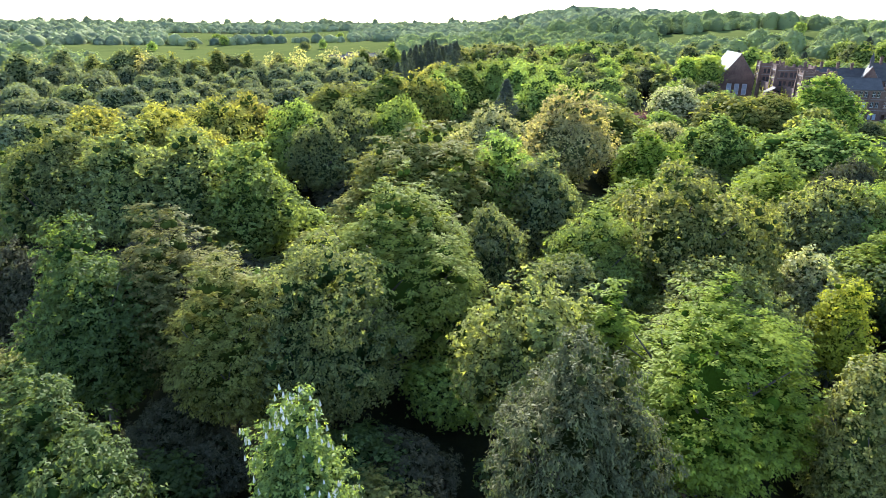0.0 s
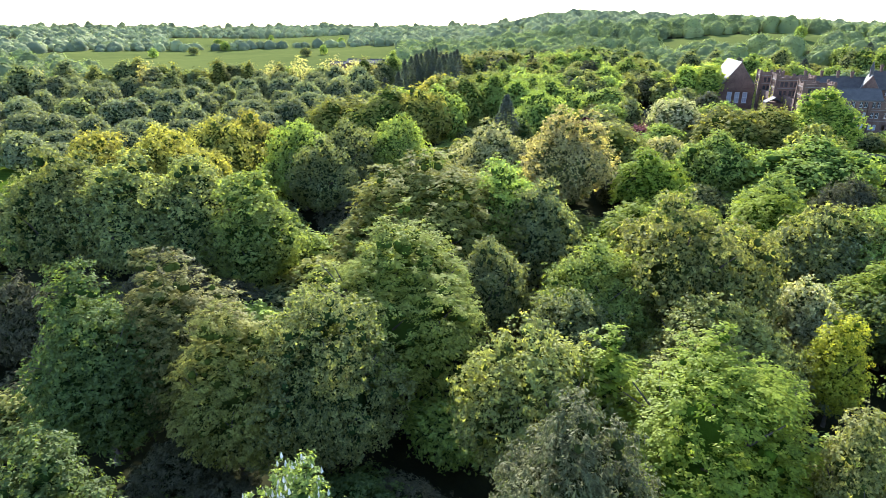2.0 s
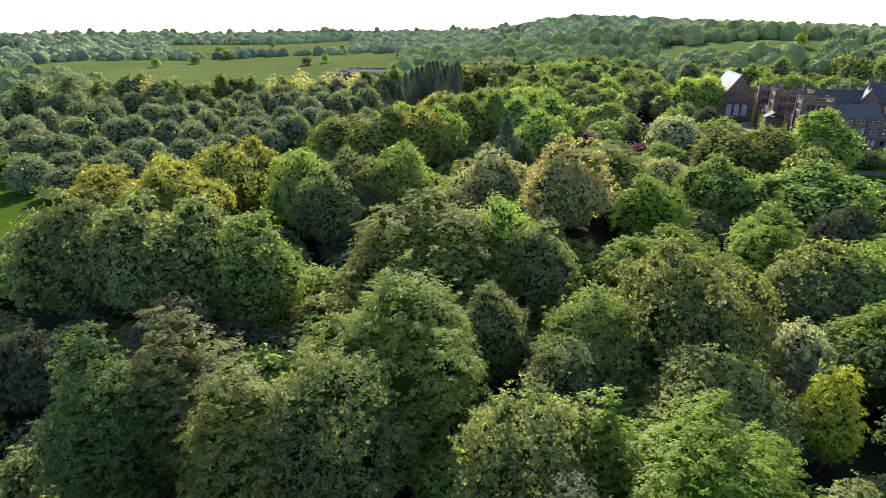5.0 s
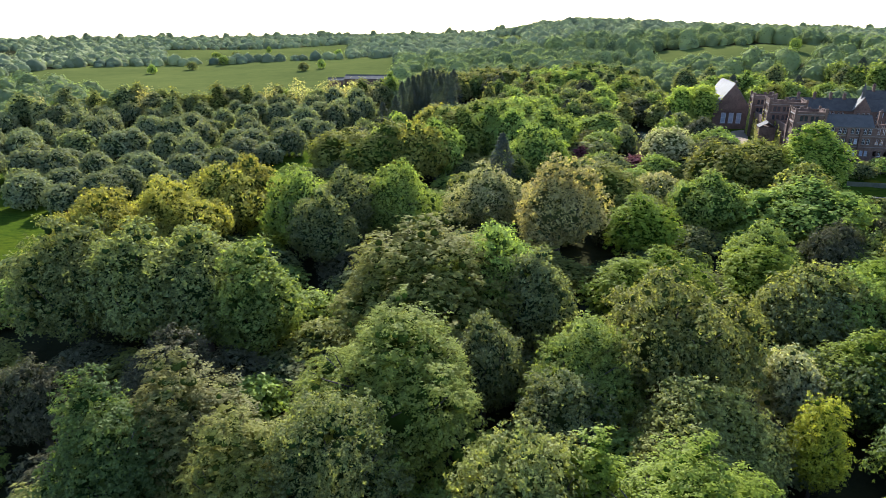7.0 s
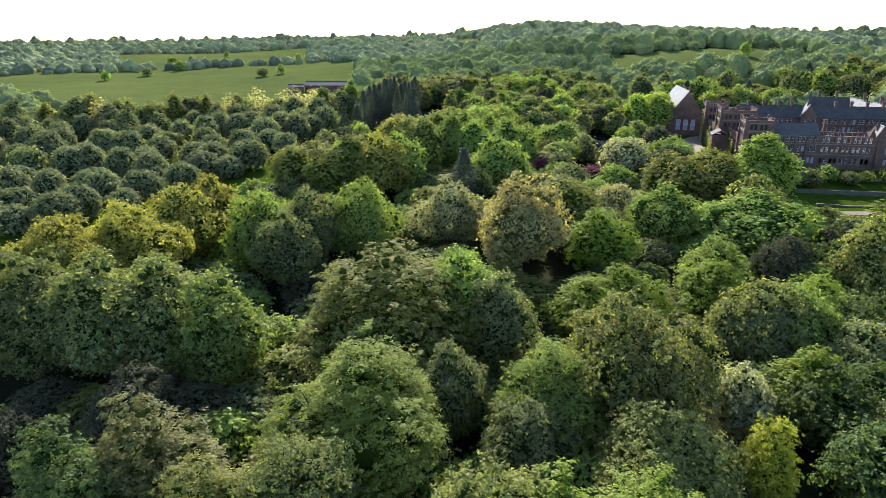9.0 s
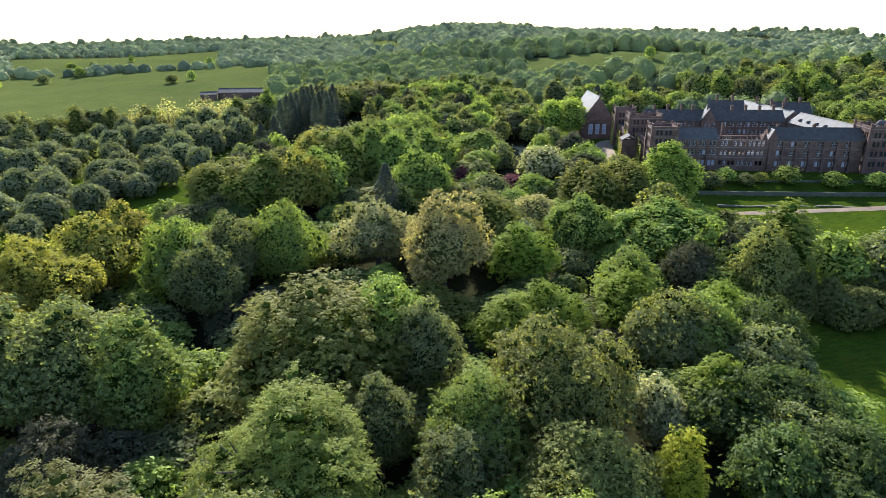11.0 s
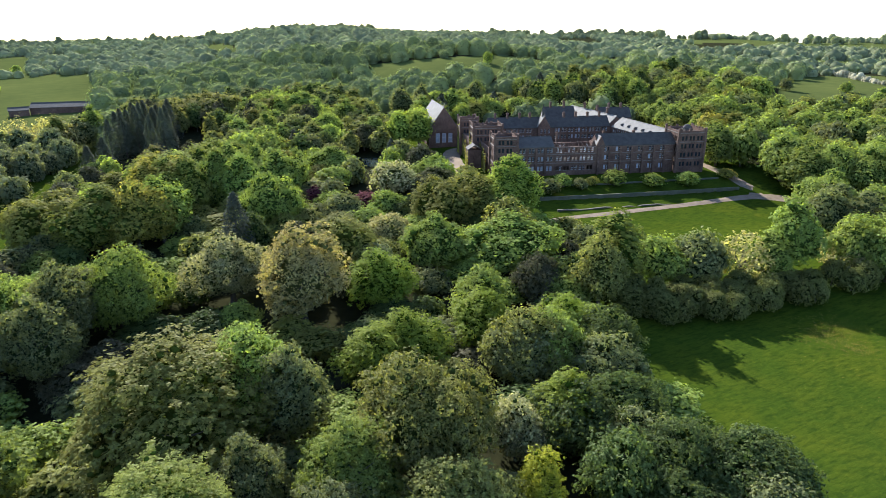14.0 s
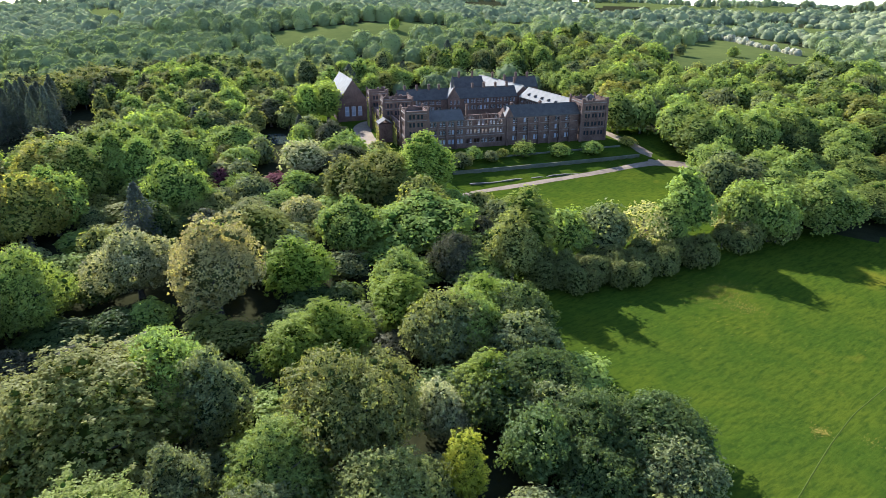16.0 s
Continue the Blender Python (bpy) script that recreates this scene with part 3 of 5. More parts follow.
def candles(root, crown, seed, R, H, n=230):
    """Upright white flower spikes on the outermost leaves of a crown."""
    r = np.random.RandomState(seed)
    co = np.empty(len(crown.vertices) * 3, np.float32)
    crown.vertices.foreach_get("co", co)
    co = co.reshape(-1, 3)
    out = np.linalg.norm((co - np.array([0, 0, H * 0.55])) / np.array([R, R, H * 0.45]), axis=1)
    at = co[(out > 0.82) & (co[:, 2] > H * 0.36)]
    at = at[r.permutation(len(at))[:n]]
    v, f = [], []
    for k, q in enumerate(at):
        for i in range(3):
            a = i * 2.0944
            v.append(q + np.array([math.cos(a) * 0.15, math.sin(a) * 0.15, -0.05]))
        v.append(q + np.array([0, 0, 0.45]))
        f += [(4 * k, 4 * k + 1, 4 * k + 3), (4 * k + 1, 4 * k + 2, 4 * k + 3), (4 * k + 2, 4 * k, 4 * k + 3)]
    part("blossom", mesh_from("blossom", [tuple(q) for q in v], f), CANDLES, root, "upright white flower candles")["kind"] = "stuff"


def plant(kind, x, y, top, r, grade="", ground=None, noun="tree"):
    """A tree whose top reaches the height top and whose crown has the radius r."""
    z = ground_at(x, y) if ground is None else ground
    d = math.hypot(x, y)
    if r > 12.0 and d > 190:  # a stand of several stems
        turn = spin.uniform(0, 6.28)
        for k in range(4):
            a = turn + k * 1.57 + spin.uniform(-0.3, 0.3)
            plant(kind, x + math.cos(a) * r * 0.5, y + math.sin(a) * r * 0.5, top - spin.uniform(0, 2.5), r * spin.uniform(0.5, 0.62), grade)
        return None
    if kind == "hedge_willow" and r > 5.0:  # a clump of upright bushes
        for k in range(5):
            a = k * 1.257 + spin.uniform(-0.3, 0.3)
            plant(kind, x + math.cos(a) * r * 0.62, y + math.sin(a) * r * 0.5, top - spin.uniform(0, 2.2), r * spin.uniform(0.4, 0.52), "far")
        return None
    if 90 < d < 330 and r < 12 and KINDS[kind][0] not in ("spruce", "spire", "willow"):  # crowns in the closed wood meet
        r *= 1.1
    if not grade:
        grade = next(g[0] for g in GRADES if d < g[1])
    slim = (top - z) / H0 * R0 / r
    step = 2 if grade in ("far", "distant") else 1
    R, slim = min((SIZES[1], SIZES[2], SIZES[4]) if step == 2 else SIZES, key=lambda q: abs(math.log(q / r))), min(SLIM[::step], key=lambda q: abs(math.log(q / slim)))
    me, tr, tall = prototype(kind, grade, spin.randrange(2) if grade == "distant" and kind in ("maple", "ash", "oak", "willow") else 0, R, slim)
    root = new(f"{kind}_{noun}")
    root.matrix_basis = pose(x, y, z, 0, 0, spin.uniform(0, 360)) @ Matrix.Diagonal((r / R * spin.uniform(0.9, 1.12), r / R * spin.uniform(0.9, 1.12), (top - z) / tall, 1))
    part("trunk", tr, BARK, root)
    part("crown", me, LEAF_MATERIAL[kind], root)
    tagged(root, KINDS[kind][4], "tree", "trees of the wood")
    if kind == "chestnut":
        candles(root, me, 8, R, tall)
    PLANTED.append((x, y, r))
    return root



plant("sycamore", -35.1, 57.1, 26, 7.2)
plant("beech", -28.9, 62.0, 26, 7.4)
plant("hornbeam", -20.3, 53.4, 24, 6.1)
plant("holm", -11.6, 54.9, 25, 8.8)
plant("beech_bright", -5.7, 69.9, 27, 12.5)
plant("hornbeam", -3.6, 99.5, 28.5, 15.2)
plant("maple", 9.7, 104.1, 27, 9.2)
plant("ash", 15.5, 96.8, 25, 5.9)
plant("ash", 6.3, 80.3, 21, 6.7)
plant("oak_pale", 34.0, 83.1, 26.5, 12.6)
plant("maple", 20.6, 78.1, 22, 8.4)
plant("ash", 15.7, 70.3, 18, 6.7)
plant("oak_pale", 30.6, 65.4, 19, 7.6)
plant("golden", 46.0, 65.2, 17.5, 4.0)
plant("lime", 23.2, 46.8, 24, 9.9)
plant("oak_pale", 9.0, 52.2, 23, 7.8)
plant("lime", 15.5, 53.0, 22, 3.7)
plant("pine", 9.2, 35.0, 25.4, 6.6)
plant("yew", -20.5, 47.0, 9, 5.0)
plant("yew", -25.5, 51.0, 10, 5.0)
plant("yew", -3.0, 46.0, 9, 5.0)
plant("chestnut", -9.0, 32.5, 22.8, 4.3)
plant("sycamore", -22.5, 32.5, 19.5, 5.2)
plant("sycamore", -29.6, 37.9, 20.5, 5.8)
plant("oak_pale", 32.5, 40.9, 21, 4.2)
plant("holm", -65.1, 103.6, 28.5, 10.1)
plant("holm", -51.9, 101.8, 28, 9.9)
plant("holm", -41.5, 101.7, 27.5, 9.4)
plant("oak", -31.0, 97.3, 26, 7.3)
plant("golden_oak", -71.8, 128.7, 27, 12.9)
plant("golden_oak", -63.0, 141.1, 26, 12.8)
plant("golden_oak", -55.8, 157.8, 26, 12.1)
plant("golden_oak", -51.7, 168.4, 26, 9.1)
plant("maple", -34.3, 150.9, 26, 10.2)
plant("ash", -24.7, 150.7, 26, 10.2)
plant("maple", -12.9, 156.9, 26, 12.0)
plant("ash", -27.9, 138.1, 25, 7.6)
plant("cypress", -35.0, 97.5, 20, 3.3)
plant("yew", -39.3, 81.4, 18, 6.4)
plant("yew", -55.0, 75.4, 17, 7.2)
plant("beech_bright", -19.4, 214.7, 28, 11.4)
plant("golden_oak", -9.9, 214.4, 28, 11.4)
plant("maple", -2.4, 220.7, 28, 10.7)
plant("beech_bright", 10.5, 252.0, 30, 18.8)
plant("maple", 26.2, 255.1, 30, 16.7)
plant("golden_oak", -0.6, 251.7, 29, 13.2)
plant("maple", 31.7, 213.5, 27, 10.4)
plant("hornbeam", -35.0, 228.7, 24, 13.2)
plant("spruce", 18.0, 187.8, 28.5, 7.5)
plant("whitebeam", 13.1, 164.2, 24, 11.0)
plant("tan_oak", 28.0, 144.8, 30, 9.6)
plant("lime", 48.2, 144.5, 21, 9.3)
plant("silver_willow", 63.6, 182.9, 17.5, 7.9)
plant("hornbeam", 44.4, 164.9, 24, 8.2)
plant("maple", 70.8, 163.2, 22, 10.4)
plant("maple", 91.2, 154.6, 22, 16.2)
plant("hornbeam", 93.6, 195.4, 26, 16.5)
plant("sycamore_bright", 113.0, 191.2, 30, 9.7)
plant("oak_pale", 95.8, 163.8, 24, 8.1)
plant("maple", 68.3, 128.2, 19.5, 7.1)
plant("lime", 63.2, 118.2, 18, 7.2)
plant("lime", 43.6, 113.0, 19, 8.0)
plant("lime", 34.7, 111.3, 18, 6.8)
plant("yew", 88.8, 134.6, 17, 6.9)
plant("oak_pale", 65.2, 100.2, 20, 8.1)
plant("lime", 77.2, 106.6, 19, 7.6)
plant("lime", 60.3, 80.6, 18, 6.7)
plant("whitebeam", 50.8, 81.1, 15.5, 4.4)
plant("maple", 71, 100, 19.6, 8.5)
plant("sycamore", 82, 97, 18.5, 8.5)
plant("ash", 76, 89, 17.5, 7.5)
plant("ash", 63.3, 99.6, 18.5, 7.4)
plant("sycamore", 61, 79, 17, 7.5)
plant("sycamore", 71, 78, 16.5, 8)
plant("ash", 67, 70, 15, 6.5)
plant("sycamore", 60, 64, 17, 7.5)
plant("sycamore", 69.5, 63, 16.5, 7.8)
plant("sycamore", 64, 55, 14, 6.5)
plant("sycamore", 79.9, 56.5, 15, 8.5)
plant("ash", 76.8, 49.5, 13, 7.5)
plant("whitebeam", 52.0, 80.5, 13, 5.4)
plant("oak_pale", 34.8, 66.2, 17, 7.5)
plant("beech_bright", 110.5, 130.5, 27.8, 7.8)
plant("oak_pale", 101.5, 124.5, 24.0, 7.2)
plant("maple", 125.2, 129.3, 18.6, 7.5)
plant("ash", 135.5, 124.2, 19.9, 8.1)
plant("hawthorn", 147.0, 119.5, 19.2, 7.5)
plant("maple", 153.5, 116.4, 19.0, 6.0)
plant("maple", 163.6, 117.0, 28.0, 7.0)
plant("hawthorn", 181.0, 113.8, 15.2, 7.9)
plant("maple", 189.6, 109.6, 21.5, 14.0)
plant("oak", 209.3, 107.8, 22.5, 18.3)
plant("sycamore", 97.7, 132.5, 16, 6.9)
plant("yew", 88.9, 132.7, 15, 6.8)
plant("hedge_willow", 110.2, 118.8, 12.0, 7.4)
plant("hedge_willow", 125.1, 115.6, 11.5, 8.3)
plant("hedge_willow", 140.4, 110.2, 11.5, 9.0)
plant("hedge_willow", 156.3, 106.7, 11.5, 7.8)
plant("hedge_willow", 175.6, 106.7, 12.0, 8.2)
plant("hedge_willow", 191.9, 103.7, 12.0, 7.6)
plant("hedge_willow", 114.8, 113.0, 11.0, 6.7)
plant("hedge_willow", 128.0, 108.4, 11.0, 6.7)
plant("oak", 246.9, 218.7, 30, 14.8)
plant("oak", 247.0, 188.0, 29, 11.8)
plant("oak", 247.3, 175.4, 29, 15.4)
plant("oak", 256.1, 164.0, 29, 16.2)
plant("oak", 283.8, 164.9, 29, 17.0)
plant("oak", 219.0, 147.0, 24, 9.0)
plant("ash", 204.2, 129.7, 24, 12.2)
plant("oak", 227.2, 126.9, 24, 13.6)
plant("oak", 315.1, 240.1, 30, 17.1)
plant("golden_oak", 276.0, 258.8, 27, 9.3)
plant("oak", 288.3, 298.0, 28, 19.0)
plant("oak_pale", 222.5, 400.0, 26, 15.9)
plant("oak", 228.3, 378.6, 26, 13.5)
plant("sycamore_bright", 124.5, 322.0, 30, 13.5)
plant("may_tree", 82.6, 230.6, 23, 7.7)
plant("pine", 96.7, 224.3, 21, 9.9)
plant("spruce", 100.1, 282.3, 22, 4.6)
plant("maple", 68.8, 275.5, 22, 9.9)
plant("maple", 85.0, 348.6, 26, 11.6)
plant("spruce", 63.1, 325.8, 22, 5.7)
plant("spruce", 77.0, 261.1, 19, 2.2)
plant("copper_beech", 67.9, 221.3, 15, 6.3)
plant("copper_beech", 51.5, 234.1, 16, 3.4)
plant("sycamore_bright", 56.6, 226.8, 15, 6.3)
plant("maple", 40.2, 305.1, 27, 14.2)
plant("hornbeam", 36.3, 442.1, 31, 21.6)
plant("hornbeam", 15.7, 429.1, 30, 18.8)
plant("maple", 71.4, 442.8, 31, 16.8)
plant("maple", 84.7, 418.3, 31, 14.4)
plant("oak_pale", 115.6, 398.3, 28, 16.1)
plant("pine", 98.4, 320.8, 23, 10.3)
plant("sycamore_bright", -23.7, 238.1, 22, 5.1)
plant("beech_bright", 21.1, 279.5, 29, 17.4)
plant("beech_bright", 1.7, 269.2, 28, 14.1)
plant("maple", 40.7, 250.1, 28, 11.9)
plant("beech", 45.5, 173.0, 23, 8.9)
plant("willow", 51.6, 159.5, 17, 5.5)
plant("sycamore", 23.0, 191.2, 21, 5.9)

# a close group of dark firs beyond the wood
for k in range(15):
    plant("spruce", -22 + (k % 5) * 6.2 + (k // 5) * 2.0, 352 + (k // 5) * 17 + (k % 3) * 6, 29 + (k * 7 % 5) * 1.2, 5.4 + (k % 3) * 0.6, "far")
plant("spruce", -30, 322, 22, 5.5, "far")
plant("spruce", -24, 330, 24, 5.5, "far")
# small trees and bushes along the front of the hospital
for kind, x, y, top, r in (("maple", 152.5, 216.3, 14.5, 3.8), ("ash", 157.9, 211.7, 13.0, 3.2), ("beech_bright", 174.0, 210.1, 16.0, 4.8), ("golden_oak", 165.5, 213.5, 12.6, 3.0), ("maple", 188.8, 203.0, 14.0, 4.2), ("maple", 204.0, 199.0, 14.0, 4.4), ("golden_oak", 226.7, 199.5, 13.0, 4.0), ("ash", 142.9, 212.5, 14.0, 4.2)):
    plant(kind, x, y, top, r, "far")



# ---- the disused hospital ----
def slab(bm, x0, y0, z0, x1, y1, z1):
    v = [bm.verts.new((x, y, z)) for z in (z0, z1) for y in (y0, y1) for x in (x0, x1)]
    for f in ((0, 2, 3, 1), (4, 5, 7, 6), (0, 1, 5, 4), (1, 3, 7, 5), (3, 2, 6, 7), (2, 0, 4, 6)):
        bm.faces.new([v[k] for k in f])


def extruded(bm, prof, y0, y1, swap=False):
    """A closed outline in x and z, drawn from y0 to y1 (or, swapped, in y and z along x)."""
    ends = [[bm.verts.new((y, a, b) if swap else (a, y, b)) for a, b in prof] for y in (y0, y1)]
    n = len(prof)
    for k in range(n):
        bm.faces.new((ends[0][k], ends[0][(k + 1) % n], ends[1][(k + 1) % n], ends[1][k]))
    for e in ends:
        bm.faces.new(e)


def gable_roof(bm, x0, y0, x1, y1, eaves, ridge, along="x", over=0.4, thick=0.28):
    """Two roof slopes with thickness and a ridge."""
    lo, hi = (y0, y1) if along == "x" else (x0, x1)
    m, e = (lo + hi) / 2, eaves - 0.12
    a0, a1 = (x0, x1) if along == "x" else (y0, y1)
    for prof in ([(lo - over, e), (m, ridge), (m, ridge + thick), (lo - over, e + thick)], [(m, ridge), (hi + over, e), (hi + over, e + thick), (m, ridge + thick)]):
        extruded(bm, prof, a0, a1, along == "x")
    extruded(bm, [(m - 0.25, ridge + thick - 0.08), (m + 0.25, ridge + thick - 0.08), (m, ridge + thick + 0.22)], a0, a1, along == "x")


def box_part(name, parent, mat, *dims, label="", m=None):
    bm = bmesh.new()
    slab(bm, *dims)
    return part(name, bm, mat, parent, label, m)


GLASS, gt, gb = nodes_of("old window glass")
gb.inputs["Base Color"].default_value = (0.02, 0.025, 0.03, 1)
gb.inputs["Roughness"].default_value = 0.12
bump(gt, gb, noisy(gt, 1.5, 2), 0.05, 0.02)
BOARD = surface("grey window boards", (0.20, 0.21, 0.23), (0.33, 0.34, 0.36), 0.8, 0.8, 0.2)
PAINT = surface("flaking white paint", (0.38, 0.37, 0.35), (0.6, 0.58, 0.55), 2.0, 0.7, 0.3)


def window_meshes():
    """Frame, panes and sill of a sash window, 1.1 m by 2 m, with its lower left corner at the origin."""
    bm = bmesh.new()
    for d in ((0, 0.0, 0, 0.09, 0.1, 2.0), (1.01, 0.0, 0, 1.1, 0.1, 2.0), (0.09, 0.0, 0, 1.01, 0.1, 0.09), (0.09, 0.0, 1.91, 1.01, 0.1, 2.0), (0.09, 0.01, 0.96, 1.01, 0.09, 1.05), (0.52, 0.02, 0.09, 0.58, 0.08, 0.96), (0.52, 0.02, 1.05, 0.58, 0.08, 1.91)):
        slab(bm, *d)
    fr = bpy.data.meshes.new("frame")
    bm.to_mesh(fr)
    bm.free()
    fr.materials.append(PAINT)
    bm = bmesh.new()
    slab(bm, 0.05, 0.045, 0.05, 1.05, 0.06, 1.95)
    gl = bpy.data.meshes.new("pane")
    bm.to_mesh(gl)
    bm.free()
    gl.materials.append(GLASS)
    bm = bmesh.new()
    slab(bm, -0.12, -0.4, -0.16, 1.22, 0.0, -0.01)
    sl = bpy.data.meshes.new("sill")
    bm.to_mesh(sl)
    bm.free()
    sl.materials.append(DRESSED)
    bm = bmesh.new()
    slab(bm, 0.0, 0.02, 0.0, 1.1, 0.07, 2.0)
    bd = bpy.data.meshes.new("board")
    bm.to_mesh(bd)
    bm.free()
    bd.materials.append(BOARD)
    return fr, gl, sl, bd


FRAME_ME, PANE_ME, SILL_ME, BOARD_ME = window_meshes()
luck = random.Random(4)


def pierced_wall(name, parent, length, z0, z1, columns, rows, m, thick=0.6, w=1.1, h=2.0, fill="glass", mat=None, label=""):
    """A wall along x from the origin, y into the building, with real openings and a window in each."""
    bm = bmesh.new()
    z = z0
    for r in sorted(rows):
        slab(bm, 0, 0, z, length, thick, r)
        x = 0.0
        for c in sorted(columns):
            slab(bm, x, 0, r, c, thick, r + h)
            x = c + w
        slab(bm, x, 0, r, length, thick, r + h)
        z = r + h
    slab(bm, 0, 0, z, length, thick, z1)
    wall = part(name, bm, mat or STONE, parent, label, m)
    for r in rows:
        for c in columns:
            win = part("window", SILL_ME, DRESSED, parent, m=m @ pose(c, 0.3, r) @ Matrix.Diagonal((w / 1.1, 1, h / 2.0, 1)))
            boarded = fill == "glass" and (luck.random() < 0.12 or r < 3)
            if fill != "open":
                part("board" if boarded else "pane", BOARD_ME if boarded else PANE_ME, GLASS, win)
            if fill != "open" or luck.random() < 0.6:
                part("frame", FRAME_ME, PAINT, win)
    return wall


def pairs(a, b, step, gap=1.55):
    """Window columns in pairs."""
    out, x = [], a
    while x + gap + 1.1 < b:
        out += [x, x + gap]
        x += step
    return out


def battlements(bm, x0, y0, x1, y1, z, ruin=0.3, size=1.1, tall=1.0):
    """A parapet with merlons round a tower, some of them fallen."""
    rnd = random.Random(int(x0 * 7 + z))
    for a0, b0, a1, b1 in ((x0, y0, x1, y0 + 0.5), (x0, y1 - 0.5, x1, y1), (x0, y0 + 0.5, x0 + 0.5, y1 - 0.5), (x1 - 0.5, y0 + 0.5, x1, y1 - 0.5)):
        slab(bm, a0, b0, z, a1, b1, z + 0.7)
        lx, ly = a1 - a0, b1 - b0
        n = max(2, int(max(lx, ly) / (size * 1.9)))
        for k in range(n):
            f = (k + 0.25) / n
            e = f + 0.5 / n
            if rnd.random() < ruin:
                continue
            top = z + 0.7 + tall * rnd.uniform(0.65, 1.05)
            if lx > ly:
                slab(bm, a0 + lx * f, b0, z + 0.7, a0 + lx * e, b1, top)
            else:
                slab(bm, a0, b0 + ly * f, z + 0.7, a1, b0 + ly * e, top)


def tower(parent, x0, y0, x1, y1, top, floor=-2.0, rows=(2.6, 6.8, 10.6), label="", ruin=0.3, extra=True):
    """A square tower: four pierced walls, string courses, buttressed corners, parapet, flat roof."""
    lx, ly = x1 - x0, y1 - y0
    rows = tuple(rows) + ((14.1,) if top > 16.6 else ())
    bm = bmesh.new()
    for length, m, cols in ((lx, pose(x0, y0, 0), pairs(1.6, lx - 0.8, 3.6)), (ly, pose(x0, y1, 0, 0, 0, -90), pairs(1.6, ly - 0.8, 3.6)), (lx, pose(x1, y1, 0, 0, 0, 180), []), (ly, pose(x1, y0, 0, 0, 0, 90), [])):
        side = bmesh.new()
        z = floor
        inset = 0.0 if length == lx else 0.6
        for r in rows if cols else ():
            slab(side, inset, 0, z, length - inset, 0.6, r)
            x = inset
            for c in cols:
                slab(side, x, 0, r, c, 0.6, r + 2.0)
                x = c + 1.1
            slab(side, x, 0, r, length - inset, 0.6, r + 2.0)
            z = r + 2.0
        slab(side, inset, 0, z, length - inset, 0.6, top)
        bmesh.ops.transform(side, matrix=m, verts=side.verts)
        me = bpy.data.meshes.new("side")
        side.to_mesh(me)
        side.free()
        bm.from_mesh(me)
        bpy.data.meshes.remove(me)
    t = part("tower", bm, STONE, parent, label)
    for r in rows:
        for c in pairs(1.6, lx - 0.8, 3.6):
            part("pane", PANE_ME, GLASS, t, m=pose(x0 + c, y0 + 0.3, r))
        for c in pairs(1.6, ly - 0.8, 3.6):
            part("pane", PANE_ME, GLASS, t, m=pose(x0 + 0.3, y1 - c, r, 0, 0, -90))
    for z in (6.0, 13.4, top - 0.5):
        bm = bmesh.new()
        for d in ((x0 - 0.18, y0 - 0.18, z, x1 + 0.18, y0 - 0.003, z + 0.3), (x0 - 0.18, y0 - 0.003, z, x0 - 0.003, y1 + 0.18, z + 0.3), (x1 + 0.003, y0 - 0.003, z, x1 + 0.18, y1 + 0.18, z + 0.3)):
            slab(bm, *d)
        part("string_course", bm, DRESSED, t)
    bm = bmesh.new()
    battlements(bm, x0 - 0.12, y0 - 0.12, x1 + 0.12, y1 + 0.12, top, ruin)
    part("parapet", bm, STONE, t)
    box_part("flat_roof", t, PATCHED, x0 + 0.6, y0 + 0.6, top - 0.9, x1 - 0.6, y1 - 0.6, top - 0.6)
    if extra:
        for cx, cy in ((x0, y0), (x1, y0), (x0, y1), (x1, y1)):
            bm = bmesh.new()
            slab(bm, cx - 0.55, cy - 0.55, floor, cx + 0.55, cy + 0.55, top - 3)
            slab(bm, cx - 0.4, cy - 0.4, top - 3, cx + 0.4, cy + 0.4, top + 1.9)
            part("corner_buttress", bm, STONE, t)
    return t


def chimney(parent, x, y, z0, z1, s=1.1):
    bm = bmesh.new()
    slab(bm, x - s / 2, y - s / 2, z0, x + s / 2, y + s / 2, z1 - 0.4)
    slab(bm, x - s / 2 - 0.15, y - s / 2 - 0.15, z1 - 0.4, x + s / 2 + 0.15, y + s / 2 + 0.15, z1)
    for k in (-0.25, 0.25):
        tube(bm, (x + k, y, z1), (x + k, y, z1 + 0.6), 0.17, 0.14, 8)
    part("chimney", bm, STONE, parent)


def gable_end(parent, x0, x1, y, eaves, ridge, thick=0.5, mat=None, along="x", m=None):
    """The triangle of wall under a roof end."""
    bm = bmesh.new()
    mid = (x0 + x1) / 2
    extruded(bm, [(x0, eaves), (x1, eaves), (mid, ridge)], y, y + thick, along == "y")
    return part("gable", bm, mat or STONE, parent, m=m)


hospital = new("hospital")
hospital.matrix_basis = HM
tagged(hospital, "derelict sooty stone Victorian hospital with slate roofs and battlemented towers", "building")
EAVES = 12.5
ROWS = (2.0, 6.3, 10.0)
# front range: patched roof, roofless middle, slated right part
pierced_wall("wall", hospital, 17.0, -2.5, EAVES, pairs(1.2, 16.5, 4.1), ROWS, pose(10.2, 0, 0))
pierced_wall("wall", hospital, 19.5, -2.5, EAVES, pairs(0.8, 19.2, 3.6), ROWS, pose(27.2, 0, 0), fill="open", label="roofless wall with empty windows")
pierced_wall("wall", hospital, 36.3, -2.5, EAVES, pairs(3.4, 36, 5.2), ROWS, pose(46.7, 0, 0))
